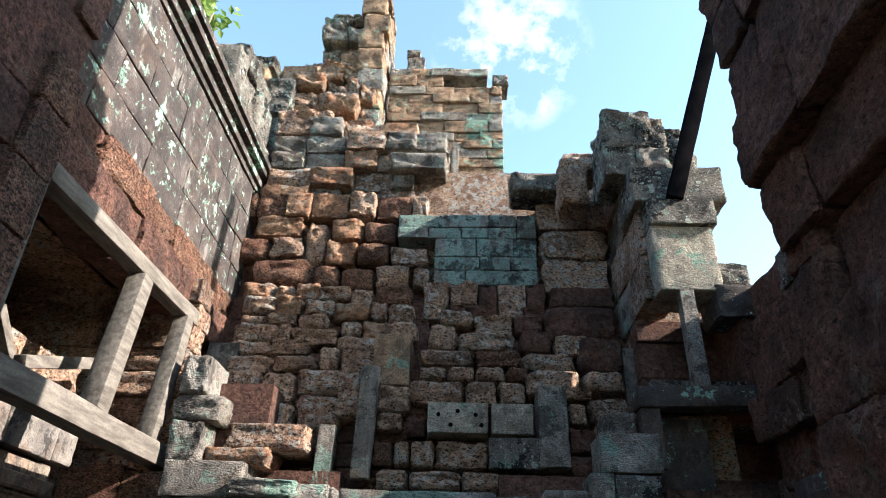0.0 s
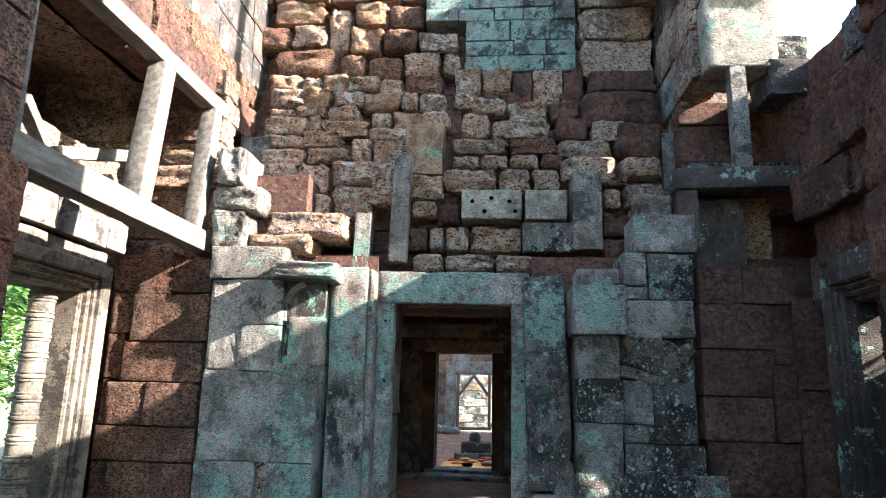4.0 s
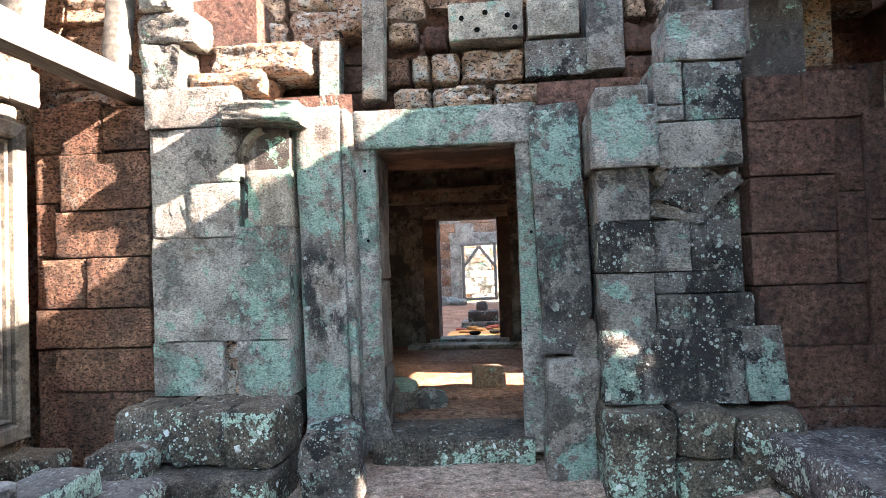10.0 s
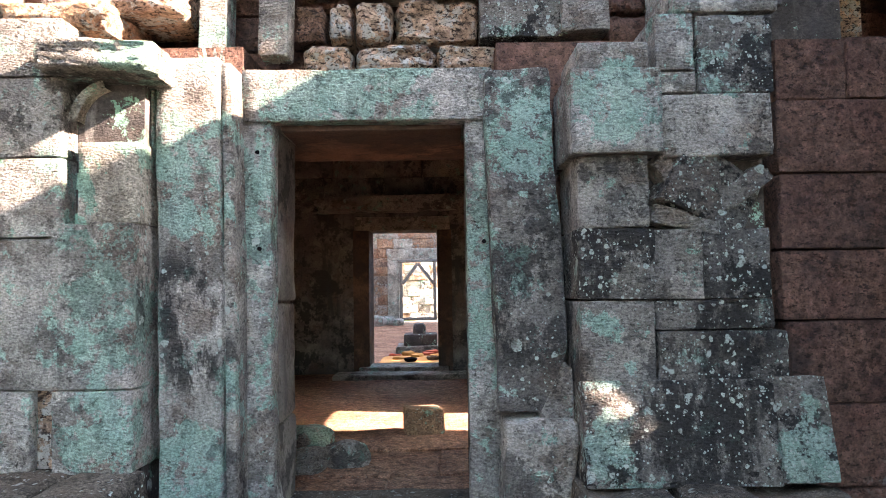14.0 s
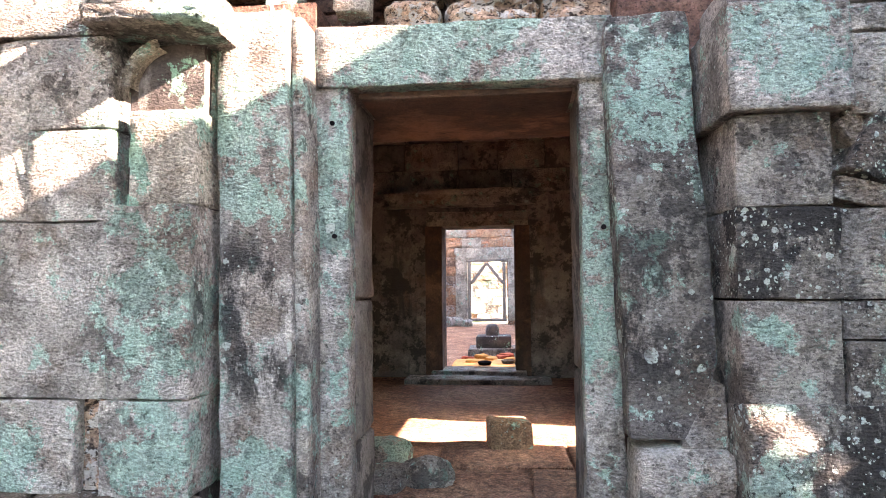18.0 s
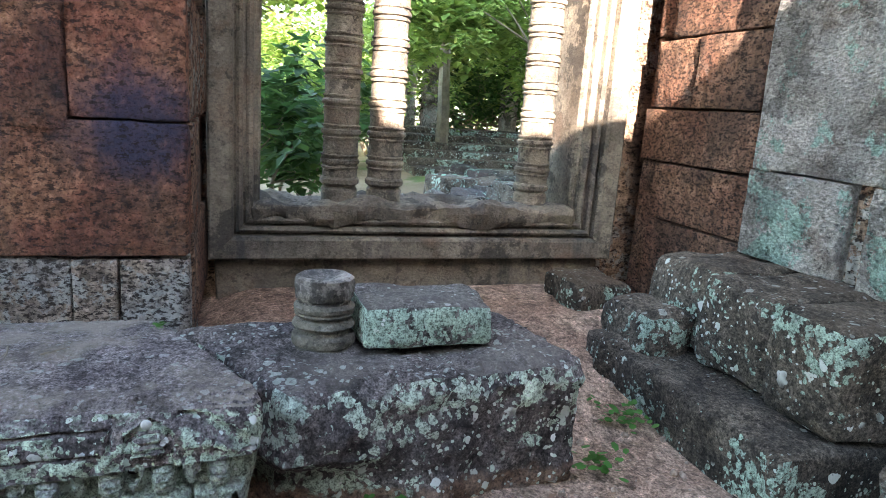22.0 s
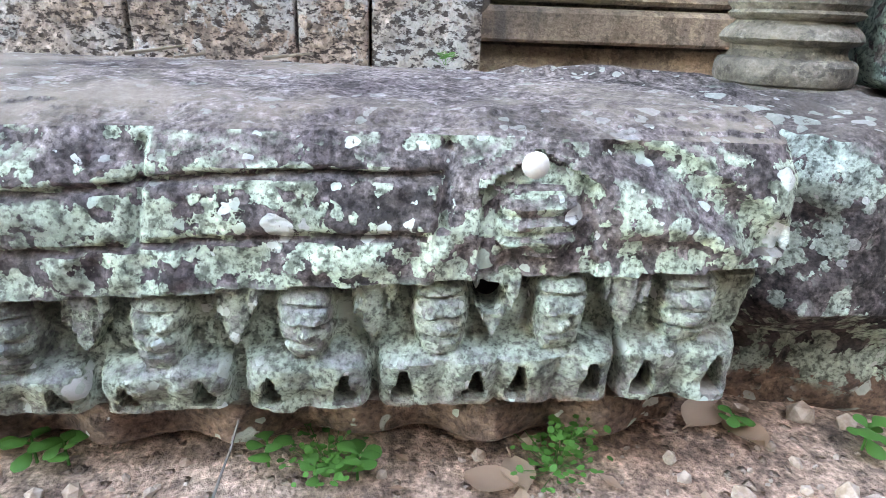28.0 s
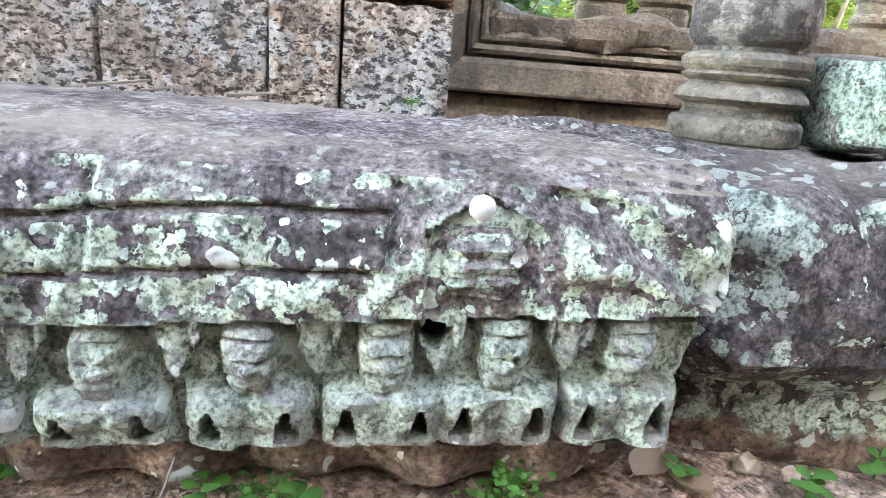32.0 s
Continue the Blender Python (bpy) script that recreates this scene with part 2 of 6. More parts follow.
def sandstone(name, base, base2, lichen=0.0, green=(0.20, 0.40, 0.31), dark=0.3, white=0.2, red=0.0, grain=1.0, streak=0.3, seedscale=1.0, speck=0.72, wash=0.0, colonies=(), crusts=()):
    """Weathered tooled stone: wrinkled pitted face with its hollows' shade in the colour, black crust in blots, teal
    lichen, white crusty discs, ruddy bare patches.
    colonies and crusts: (x, y, z, radius) of places where the lichen or the black crust has settled."""
    m = Nodes(name, 0.9)

    def settled(spots):
        best = None
        for x, y, z, r in spots:
            d = m.n.new("ShaderNodeVectorMath")
            d.operation = "DISTANCE"
            d.inputs[1].default_value = (x, y, z)
            m.l.new(m.pos, d.inputs[0])
            one = m.ramp(m.math("DIVIDE", d.outputs["Value"], r), 0.45, 1.1, 1, 0)
            best = one if best is None else m.math("MAXIMUM", best, one)
        return best

    rip = m.noise(78, 3, 0.6, own=True, stretch=(0.8, 0.8, 1.3))
    gr = m.noise(210, 3, 0.7)
    pits = m.noise(48, 5, 0.66, stretch=(0.9, 0.9, 1.3))
    col = m.mix(m.ramp(m.noise(2.4 * seedscale, 5, own=True), 0.36, 0.64), base, base2)
    col = m.mix(m.ramp(m.rand, 0.0, 1.0, 0.5, 0), col, m.scaled(col, 0.62))
    col = m.mix(m.ramp(m.noise(5, 6, 0.66, own=True), 0.51, 0.56, 0, 0.7), col, m.scaled(col, 1.4))
    col = m.mix(m.ramp(m.noise(3.8, 10, 0.76), 0.53, 0.56, 0, 0.65), col, m.scaled(col, 0.5))
    if red:
        col = m.mix(m.math("MULTIPLY", m.ramp(m.noise(1.9, 6, 0.65), 0.50, 0.62), red), col, (0.25, 0.15, 0.10))
    if wash:
        col = m.mix(m.math("MULTIPLY", m.ramp(m.noise(3.5, 7, 0.7, stretch=(1, 1, 0.35)), 0.55, 0.64), wash), col, (0.46, 0.44, 0.41))
    if lichen:
        region = m.ramp(m.noise(1.6 * seedscale, 4), 0.60 - 0.3 * lichen, 0.70 - 0.2 * lichen)
        if colonies:
            region = m.math("MAXIMUM", m.math("MULTIPLY", region, 0.6), settled(colonies))
        body = m.ramp(m.math("ADD", m.noise(6.5, 10, 0.78), m.math("MULTIPLY", region, 0.13)), 0.575, 0.60)
        tint = m.mix(m.ramp(m.noise(9, 5), 0.35, 0.65), green, (green[0] * 1.5, green[1] * 1.25, green[2] * 1.3))
        col = m.mix(m.math("MULTIPLY", body, 0.88), col, tint)
    crust = m.math("MAXIMUM", m.ramp(m.noise(2.8, 10, 0.74, own=True), 0.53, 0.565), m.math("MULTIPLY", m.ramp(m.noise(8, 9, 0.74), 0.56, 0.59), 0.7))
    crust = m.math("MULTIPLY", crust, dark)
    if crusts:
        crust = m.math("MAXIMUM", crust, m.math("MULTIPLY", settled(crusts), m.ramp(m.noise(5, 8, 0.74, stretch=(1, 1, 0.45)), 0.46, 0.56, 0, 0.9)))
    col = m.mix(crust, col, (0.024, 0.023, 0.023))
    if streak:
        col = m.mix(m.math("MULTIPLY", m.ramp(m.noise(7, 4, 0.6, stretch=(1, 1, 0.13)), 0.55, 0.72), streak), col, (0.045, 0.045, 0.048))
    # hollows darkened and crests lightened: shade and light of the relief as colour
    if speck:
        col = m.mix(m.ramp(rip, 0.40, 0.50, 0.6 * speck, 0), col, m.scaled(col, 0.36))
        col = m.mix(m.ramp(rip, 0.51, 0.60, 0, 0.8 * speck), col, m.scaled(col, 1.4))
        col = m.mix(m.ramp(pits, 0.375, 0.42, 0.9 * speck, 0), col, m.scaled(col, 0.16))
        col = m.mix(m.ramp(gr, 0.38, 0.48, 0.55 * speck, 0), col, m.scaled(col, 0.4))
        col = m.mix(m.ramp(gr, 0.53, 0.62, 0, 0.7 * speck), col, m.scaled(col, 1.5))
    if white:
        disc = None
        for scale, big in ((11, 0.34), (30, 0.40), (70, 0.42)):
            d, c = m.spots(scale, wobble=0.6)
            one = m.ramp(m.math("SUBTRACT", m.ramp(m.sep(c, 0), 1.0 - white, 1.0, 0.0, big), d), 0.0, 0.05)
            disc = one if disc is None else m.math("MAXIMUM", disc, one)
        disc = m.math("MULTIPLY", m.math("MULTIPLY", disc, m.ramp(m.noise(80, 4, 0.7), 0.36, 0.5)), m.ramp(m.noise(2.1, 4), 0.55 - 0.4 * white, 0.62 - 0.4 * white))
        col = m.mix(disc, col, (0.46, 0.52, 0.47))
    h = m.math("ADD", m.math("ADD", m.math("MULTIPLY", rip, 1.9), m.math("MULTIPLY", gr, 0.3)), m.math("MULTIPLY", m.noise(7, 5), 1.4))
    h = m.math("ADD", h, m.ramp(pits, 0.36, 0.44, -0.8, 0))
    return m.finish(col, h, min(1.0, grain), 0.034 * grain)


def lichened(name, base, base2, pale, amount=0.5, discs=0.35, dust=(0.33, 0.28, 0.22), dusty=0.7, mud=None, solid=0.0, film=None, bare=1.0):
    """Dark crusted stone with colonies of pale green lichen on its upright faces, white rings, and dust on its top."""
    m = Nodes(name, 0.92)
    col = m.mix(m.ramp(m.noise(4, 6, 0.7), 0.38, 0.62), base, base2)
    col = m.mix(m.ramp(m.noise(9, 6, 0.68), 0.53, 0.58, 0, 0.8), col, m.scaled(col, 0.38))
    col = m.speckle(col, 0.42, 1.65, (60, 170))
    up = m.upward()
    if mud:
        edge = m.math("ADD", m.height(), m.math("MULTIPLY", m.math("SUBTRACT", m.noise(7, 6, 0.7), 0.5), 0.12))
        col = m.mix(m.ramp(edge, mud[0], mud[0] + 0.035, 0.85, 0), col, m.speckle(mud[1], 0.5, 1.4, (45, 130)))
    region = m.ramp(m.noise(2.6, 5, 0.65), 0.62 - 0.34 * amount, 0.76 - 0.34 * amount, -0.10, 0.12 + solid)
    dv, cv = m.spots(58, wobble=0.8)
    lobes = m.math("ADD", m.math("ADD", m.noise(19, 5, 0.66), region), m.math("MULTIPLY", m.math("SUBTRACT", 0.4, dv), 0.22))
    d3, c3 = m.spots(30, wobble=0.6)
    colony = m.ramp(m.math("SUBTRACT", m.math("ADD", m.math("MULTIPLY", region, 1.6), m.ramp(m.sep(c3, 1), 0.3, 1.0, 0.0, 0.34)), d3), 0.0, 0.04)
    patch = m.math("MULTIPLY", m.math("MAXIMUM", m.ramp(lobes, 0.575, 0.59), colony), m.ramp(up, 0.45, 0.8, 1, 0))
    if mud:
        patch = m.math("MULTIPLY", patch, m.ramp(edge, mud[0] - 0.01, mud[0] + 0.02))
    tint = m.mix(m.ramp(m.noise(13, 6, 0.7), 0.4, 0.6), pale, tuple(min(0.66, v * 1.3) for v in pale))
    tint = m.speckle(tint, 0.38, 1.25, (70, 200))
    if film:
        # a thin continuous bloom of lichen between two heights, worn to bare grey stone on what stands proud
        level = m.math("ADD", m.math("SUBTRACT", m.height(), m.math("MULTIPLY", m.height(1), 0.045)), m.math("MULTIPLY", m.math("SUBTRACT", m.noise(9, 5, 0.65), 0.5), 0.035))
        band = m.math("MULTIPLY", m.ramp(level, film[0], film[0] + 0.03), m.ramp(level, film[1], film[1] + 0.012, 1, 0))
        proud = m.ramp(m.height(0), film[2], film[2] + 0.016)
        stone_grey = m.speckle((0.27, 0.265, 0.265), 0.45, 1.3, (55, 170))
        reach = m.ramp(m.math("ADD", m.height(1), m.math("MULTIPLY", m.math("SUBTRACT", m.noise(4, 5, 0.65), 0.5), 0.5)), film[3] - 0.12, film[3] + 0.1)
        band = m.math("MULTIPLY", band, reach)
        # past film[3] lichen thins and the far end's shade goes into the base colour
        col = m.mix(m.ramp(reach, 0.0, 1.0, 0.6, 0.0), col, (0.045, 0.037, 0.035))
        col = m.mix(m.math("MULTIPLY", band, 0.85), col, m.mix(m.math("MULTIPLY", proud, m.ramp(m.noise(16, 5, 0.65), 0.40, 0.60, 0.1, 0.85)), m.scaled(tint, 0.78), stone_grey))
        patch = m.math("MULTIPLY", patch, m.math("MULTIPLY", m.ramp(band, 0.0, 1.0, 1.0, 0.45), m.ramp(reach, 0.0, 1.0, 0.25, 1.0)))
    col = m.mix(patch, col, tint)
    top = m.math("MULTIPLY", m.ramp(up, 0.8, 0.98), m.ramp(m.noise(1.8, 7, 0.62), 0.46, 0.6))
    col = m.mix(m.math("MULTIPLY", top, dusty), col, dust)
    for scale, size in ((13, 0.30), (27, 0.40), (60, 0.42)):
        d, c = m.spots(scale, wobble=0.7)
        disc = m.ramp(m.math("SUBTRACT", m.ramp(m.sep(c, 0), 1.0 - discs, 1.0, 0.0, size), d), 0.0, 0.04)
        ring = m.math("MULTIPLY", m.ramp(m.noise(90, 5, 0.7), 0.34, 0.42), m.ramp(m.noise(3.1, 4), 0.42, 0.5))
        col = m.mix(m.math("MULTIPLY", m.math("MULTIPLY", disc, ring), m.ramp(up, 0.6, 0.9, 1.0, bare)), col, m.mix(m.sep(c, 1), (0.62, 0.64, 0.62), (0.46, 0.55, 0.47)))
    h = m.math("ADD", m.math("ADD", m.math("MULTIPLY", m.noise(55, 7, 0.75), 1.2), m.math("MULTIPLY", m.noise(14, 5), 1.2)), m.math("MULTIPLY", patch, 0.4))
    return m.finish(col, h, 1.0, 0.011 if film else 0.016)


def plain(name, a, b, scale=8.0, rough=0.8, bump=0.3, dist=0.004, stretch=None, fine=60.0):
    m = Nodes(name, rough)
    col = m.mix(m.ramp(m.noise(scale, 5, own=True, stretch=stretch), 0.3, 0.7), a, b)
    col = m.mix(m.ramp(m.noise(fine, 4), 0.4, 0.75, 0, 0.4), col, tuple(v * 0.45 for v in a))
    return m.finish(col, m.noise(fine, 5, 0.7, stretch=stretch), bump, dist)


def leafy(name, a, b, c):
    m = Nodes(name, 0.55)
    isl = m.n.new("ShaderNodeNewGeometry").outputs["Random Per Island"]
    col = m.mix(m.ramp(isl, 0.0, 0.6), a, b)
    col = m.mix(m.ramp(isl, 0.8, 1.0), col, c)
    m.finish(col)
    tr = m.n.new("ShaderNodeBsdfTranslucent")
    m.l.new(col, tr.inputs[0])
    mx = m.n.new("ShaderNodeMixShader")
    mx.inputs[0].default_value = 0.45
    m.l.new(m.bsdf.outputs[0], mx.inputs[1])
    m.l.new(tr.outputs[0], mx.inputs[2])
    m.l.new(mx.outputs[0], m.out.inputs[0])
    return m.mat


LAT_RED = laterite("laterite_red", (0.16, 0.075, 0.052), (0.25, 0.12, 0.08), (0.31, 0.175, 0.115), grey=0.2, pits=1.3, black=0.5, cov=0.05, pore=42)
LAT_BROWN = laterite("laterite_brown", (0.29, 0.165, 0.115), (0.50, 0.31, 0.215), (0.62, 0.42, 0.30), grey=0.66, pits=1.3, black=0.5, greycol=(0.60, 0.575, 0.53), cov=0.03, pore=32)
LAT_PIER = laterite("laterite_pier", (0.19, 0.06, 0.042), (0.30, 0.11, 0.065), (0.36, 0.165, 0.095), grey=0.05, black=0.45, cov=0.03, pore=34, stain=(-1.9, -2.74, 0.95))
LAT_ORANGE = laterite("laterite_orange", (0.27, 0.12, 0.07), (0.38, 0.20, 0.12), (0.44, 0.28, 0.18), grey=0.5, black=0.35)
LAT_GREY = laterite("laterite_grey", (0.30, 0.275, 0.26), (0.38, 0.34, 0.31), (0.38, 0.27, 0.21), grey=0.75, pits=1.4, greycol=(0.47, 0.455, 0.44), black=0.3, cov=0.05, pore=46)
# Dark laterite: the gable's darker stones, and shade painted on east side and joints.
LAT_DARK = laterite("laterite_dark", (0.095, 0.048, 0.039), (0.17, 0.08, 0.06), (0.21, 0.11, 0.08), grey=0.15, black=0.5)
LAT_TAN = laterite("laterite_tan", (0.33, 0.22, 0.165), (0.40, 0.275, 0.21), (0.44, 0.33, 0.265), grey=0.75, pits=1.4, greycol=(0.47, 0.44, 0.41), black=0.2, cov=0.04, pore=46)
TEAL = (0.25, 0.43, 0.355)
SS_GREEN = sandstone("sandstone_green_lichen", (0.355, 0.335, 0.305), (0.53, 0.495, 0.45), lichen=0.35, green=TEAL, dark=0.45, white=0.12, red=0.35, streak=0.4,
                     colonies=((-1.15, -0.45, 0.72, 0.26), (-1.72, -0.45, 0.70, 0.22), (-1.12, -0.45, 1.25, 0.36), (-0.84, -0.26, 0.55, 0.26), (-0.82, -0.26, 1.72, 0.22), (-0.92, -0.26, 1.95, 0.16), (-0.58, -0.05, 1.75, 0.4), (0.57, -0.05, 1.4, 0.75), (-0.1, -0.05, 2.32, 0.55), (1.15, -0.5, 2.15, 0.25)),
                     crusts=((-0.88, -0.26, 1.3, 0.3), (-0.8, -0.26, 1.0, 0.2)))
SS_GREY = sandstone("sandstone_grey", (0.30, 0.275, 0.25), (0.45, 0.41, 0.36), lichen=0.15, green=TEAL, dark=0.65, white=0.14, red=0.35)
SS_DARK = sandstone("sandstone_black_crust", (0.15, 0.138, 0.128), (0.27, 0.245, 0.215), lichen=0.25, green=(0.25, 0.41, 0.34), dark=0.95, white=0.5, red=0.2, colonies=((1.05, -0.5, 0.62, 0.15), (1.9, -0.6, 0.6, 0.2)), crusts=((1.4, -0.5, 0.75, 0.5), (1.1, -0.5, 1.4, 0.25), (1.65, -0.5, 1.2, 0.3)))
# darker streaked grey without lichen
SS_REVEAL = sandstone("sandstone_dark_reveal", (0.11, 0.10, 0.095), (0.19, 0.175, 0.16), lichen=0.0, dark=0.8, white=0.0, red=0.2, grain=0.4, speck=0.4, streak=0.9)
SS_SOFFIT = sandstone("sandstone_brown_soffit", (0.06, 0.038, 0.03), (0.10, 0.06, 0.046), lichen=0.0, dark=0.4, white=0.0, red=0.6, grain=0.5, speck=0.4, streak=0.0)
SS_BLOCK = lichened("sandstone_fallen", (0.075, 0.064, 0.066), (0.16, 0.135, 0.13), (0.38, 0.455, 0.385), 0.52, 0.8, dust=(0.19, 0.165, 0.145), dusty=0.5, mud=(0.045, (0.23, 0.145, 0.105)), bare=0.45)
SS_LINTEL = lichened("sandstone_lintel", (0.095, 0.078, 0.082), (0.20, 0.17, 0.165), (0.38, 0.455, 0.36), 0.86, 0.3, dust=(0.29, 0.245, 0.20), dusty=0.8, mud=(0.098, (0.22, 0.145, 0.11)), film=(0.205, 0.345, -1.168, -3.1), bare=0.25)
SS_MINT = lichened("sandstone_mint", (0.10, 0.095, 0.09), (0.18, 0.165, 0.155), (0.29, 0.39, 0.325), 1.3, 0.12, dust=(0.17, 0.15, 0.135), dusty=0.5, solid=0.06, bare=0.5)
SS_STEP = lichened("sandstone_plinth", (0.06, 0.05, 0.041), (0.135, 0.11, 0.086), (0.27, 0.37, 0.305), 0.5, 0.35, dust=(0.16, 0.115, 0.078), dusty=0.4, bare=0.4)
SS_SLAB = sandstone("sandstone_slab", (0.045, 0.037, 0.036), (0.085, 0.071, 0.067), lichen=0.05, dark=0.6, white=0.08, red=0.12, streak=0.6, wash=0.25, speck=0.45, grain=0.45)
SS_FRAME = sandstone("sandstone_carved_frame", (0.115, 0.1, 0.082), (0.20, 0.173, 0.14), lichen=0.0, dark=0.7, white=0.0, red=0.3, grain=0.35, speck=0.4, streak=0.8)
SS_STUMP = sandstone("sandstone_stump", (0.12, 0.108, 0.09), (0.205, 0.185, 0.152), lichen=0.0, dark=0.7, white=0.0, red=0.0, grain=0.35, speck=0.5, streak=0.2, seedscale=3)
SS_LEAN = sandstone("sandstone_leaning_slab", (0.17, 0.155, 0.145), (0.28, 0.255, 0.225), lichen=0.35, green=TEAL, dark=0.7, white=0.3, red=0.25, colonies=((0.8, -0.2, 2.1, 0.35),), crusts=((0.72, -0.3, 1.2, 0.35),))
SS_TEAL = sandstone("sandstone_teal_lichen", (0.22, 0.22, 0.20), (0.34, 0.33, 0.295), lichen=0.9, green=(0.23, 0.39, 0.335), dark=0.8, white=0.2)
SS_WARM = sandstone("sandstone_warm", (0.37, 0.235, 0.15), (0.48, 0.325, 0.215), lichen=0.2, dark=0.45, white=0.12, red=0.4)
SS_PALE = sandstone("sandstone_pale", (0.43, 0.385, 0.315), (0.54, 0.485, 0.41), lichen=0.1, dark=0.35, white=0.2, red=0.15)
TIMBER = plain("weathered_timber", (0.085, 0.075, 0.066), (0.19, 0.172, 0.15), 6, 0.85, 0.5, 0.006, stretch=(4, 0.6, 4))
# near-black for bowls, and for shade painted on the strut and in holes
NEAR_BLACK = plain("near_black", (0.004, 0.004, 0.005), (0.010, 0.009, 0.010), 6, 0.8, 0.4, 0.004)
BARK = plain("bark", (0.16, 0.13, 0.10), (0.26, 0.22, 0.17), 9, 0.9, 0.6, 0.01)
NEAR_BLACK.node_tree.nodes["Principled BSDF"].inputs["Specular IOR Level"].default_value = 0.0
LEAF = leafy("leaves", (0.12, 0.215, 0.05), (0.27, 0.39, 0.11), (0.42, 0.50, 0.18))
LEAF_DARK = leafy("leaves_dark", (0.03, 0.075, 0.025), (0.06, 0.14, 0.04), (0.10, 0.19, 0.05))
WEED = leafy("weed_leaves", (0.035, 0.12, 0.025), (0.06, 0.19, 0.04), (0.1, 0.25, 0.06))
DRY = leafy("dry_leaves", (0.22, 0.12, 0.075), (0.38, 0.26, 0.185), (0.5, 0.4, 0.32))
CLOTH_RED = plain("red_cloth", (0.42, 0.06, 0.03), (0.5, 0.12, 0.05), 12, 0.8, 0.2, 0.003)
CLOTH = plain("orange_cloth", (0.55, 0.20, 0.04), (0.62, 0.30, 0.08), 12, 0.8, 0.2, 0.003)


def earth_material(name, a, b):
    m = Nodes(name, 0.95)
    col = m.mix(m.ramp(m.noise(1.4, 6, 0.65), 0.38, 0.62), a, b)
    col = m.speckle(col, 0.55, 1.45, (16, 60, 160))
    d, c = m.spots(55, wobble=0.7)
    peb = m.math("MULTIPLY", m.ramp(d, 0.16, 0.36, 1, 0), m.ramp(m.sep(c, 0), 0.5, 0.55))
    col = m.mix(m.math("MULTIPLY", peb, 0.75), col, m.mix(m.sep(c, 1), (0.13, 0.075, 0.055), (0.44, 0.34, 0.27)))
    h = m.math("ADD", m.math("MULTIPLY", peb, 1.3), m.math("MULTIPLY", m.noise(20, 7, 0.72), 1.6))
    return m.finish(col, h, 1.0, 0.02)


def ground_material():
    m = Nodes("open_ground", 0.95)
    col = m.mix(m.ramp(m.noise(0.35, 5), 0.4, 0.6), (0.17, 0.13, 0.085), (0.30, 0.235, 0.165))
    col = m.mix(m.ramp(m.noise(0.6, 6), 0.5, 0.62), col, (0.10, 0.15, 0.05))
    return m.finish(col, m.noise(12, 6, 0.7), 0.8, 0.03)


EARTH = earth_material("trodden_earth", (0.30, 0.185, 0.135), (0.50, 0.35, 0.265))
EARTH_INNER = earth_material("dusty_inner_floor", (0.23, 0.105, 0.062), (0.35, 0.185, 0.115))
GROUND = ground_material()


# ---- mesh helpers ----
def obj(name, mesh, material, parent=None, label=""):
    ob = new(name, mesh)
    if material is not None:
        if len(mesh.materials) == 0:
            mesh.materials.append(material)
        if mesh.materials[0] is not material:
            ob.material_slots[0].link = "OBJECT"
            ob.material_slots[0].material = material
    if parent is not None:
        ob.parent = parent
        ob.matrix_parent_inverse = world_of(parent).inverted()
    if label:
        ob["label"] = label
    return ob


def world_of(ob):
    m = ob.matrix_basis.copy()
    while ob.parent is not None:
        m = ob.parent.matrix_basis @ ob.matrix_parent_inverse @ m if ob.parent else m
        ob = ob.parent
    return m


def part(name, bm, material, parent=None, label="", smooth=False):
    mesh = bpy.data.meshes.new(name)
    bm.to_mesh(mesh)
    bm.free()
    if smooth:
        mesh.shade_smooth()
        mesh.set_sharp_from_angle(angle=radians(34))
    return obj(name, mesh, material, parent, label)


def thing(name, x, y, z, rz=0.0):
    ob = new(name)
    ob.empty_display_size = 0.1
    ob.matrix_basis = pose(x, y, z, 0, 0, rz)
    return ob


def cuts(half, r, step):
    inner = half - r
    n = max(1, round(2 * inner / step))
    return [-half] + [-inner + 2 * inner * i / n for i in range(n + 1)] + [half]


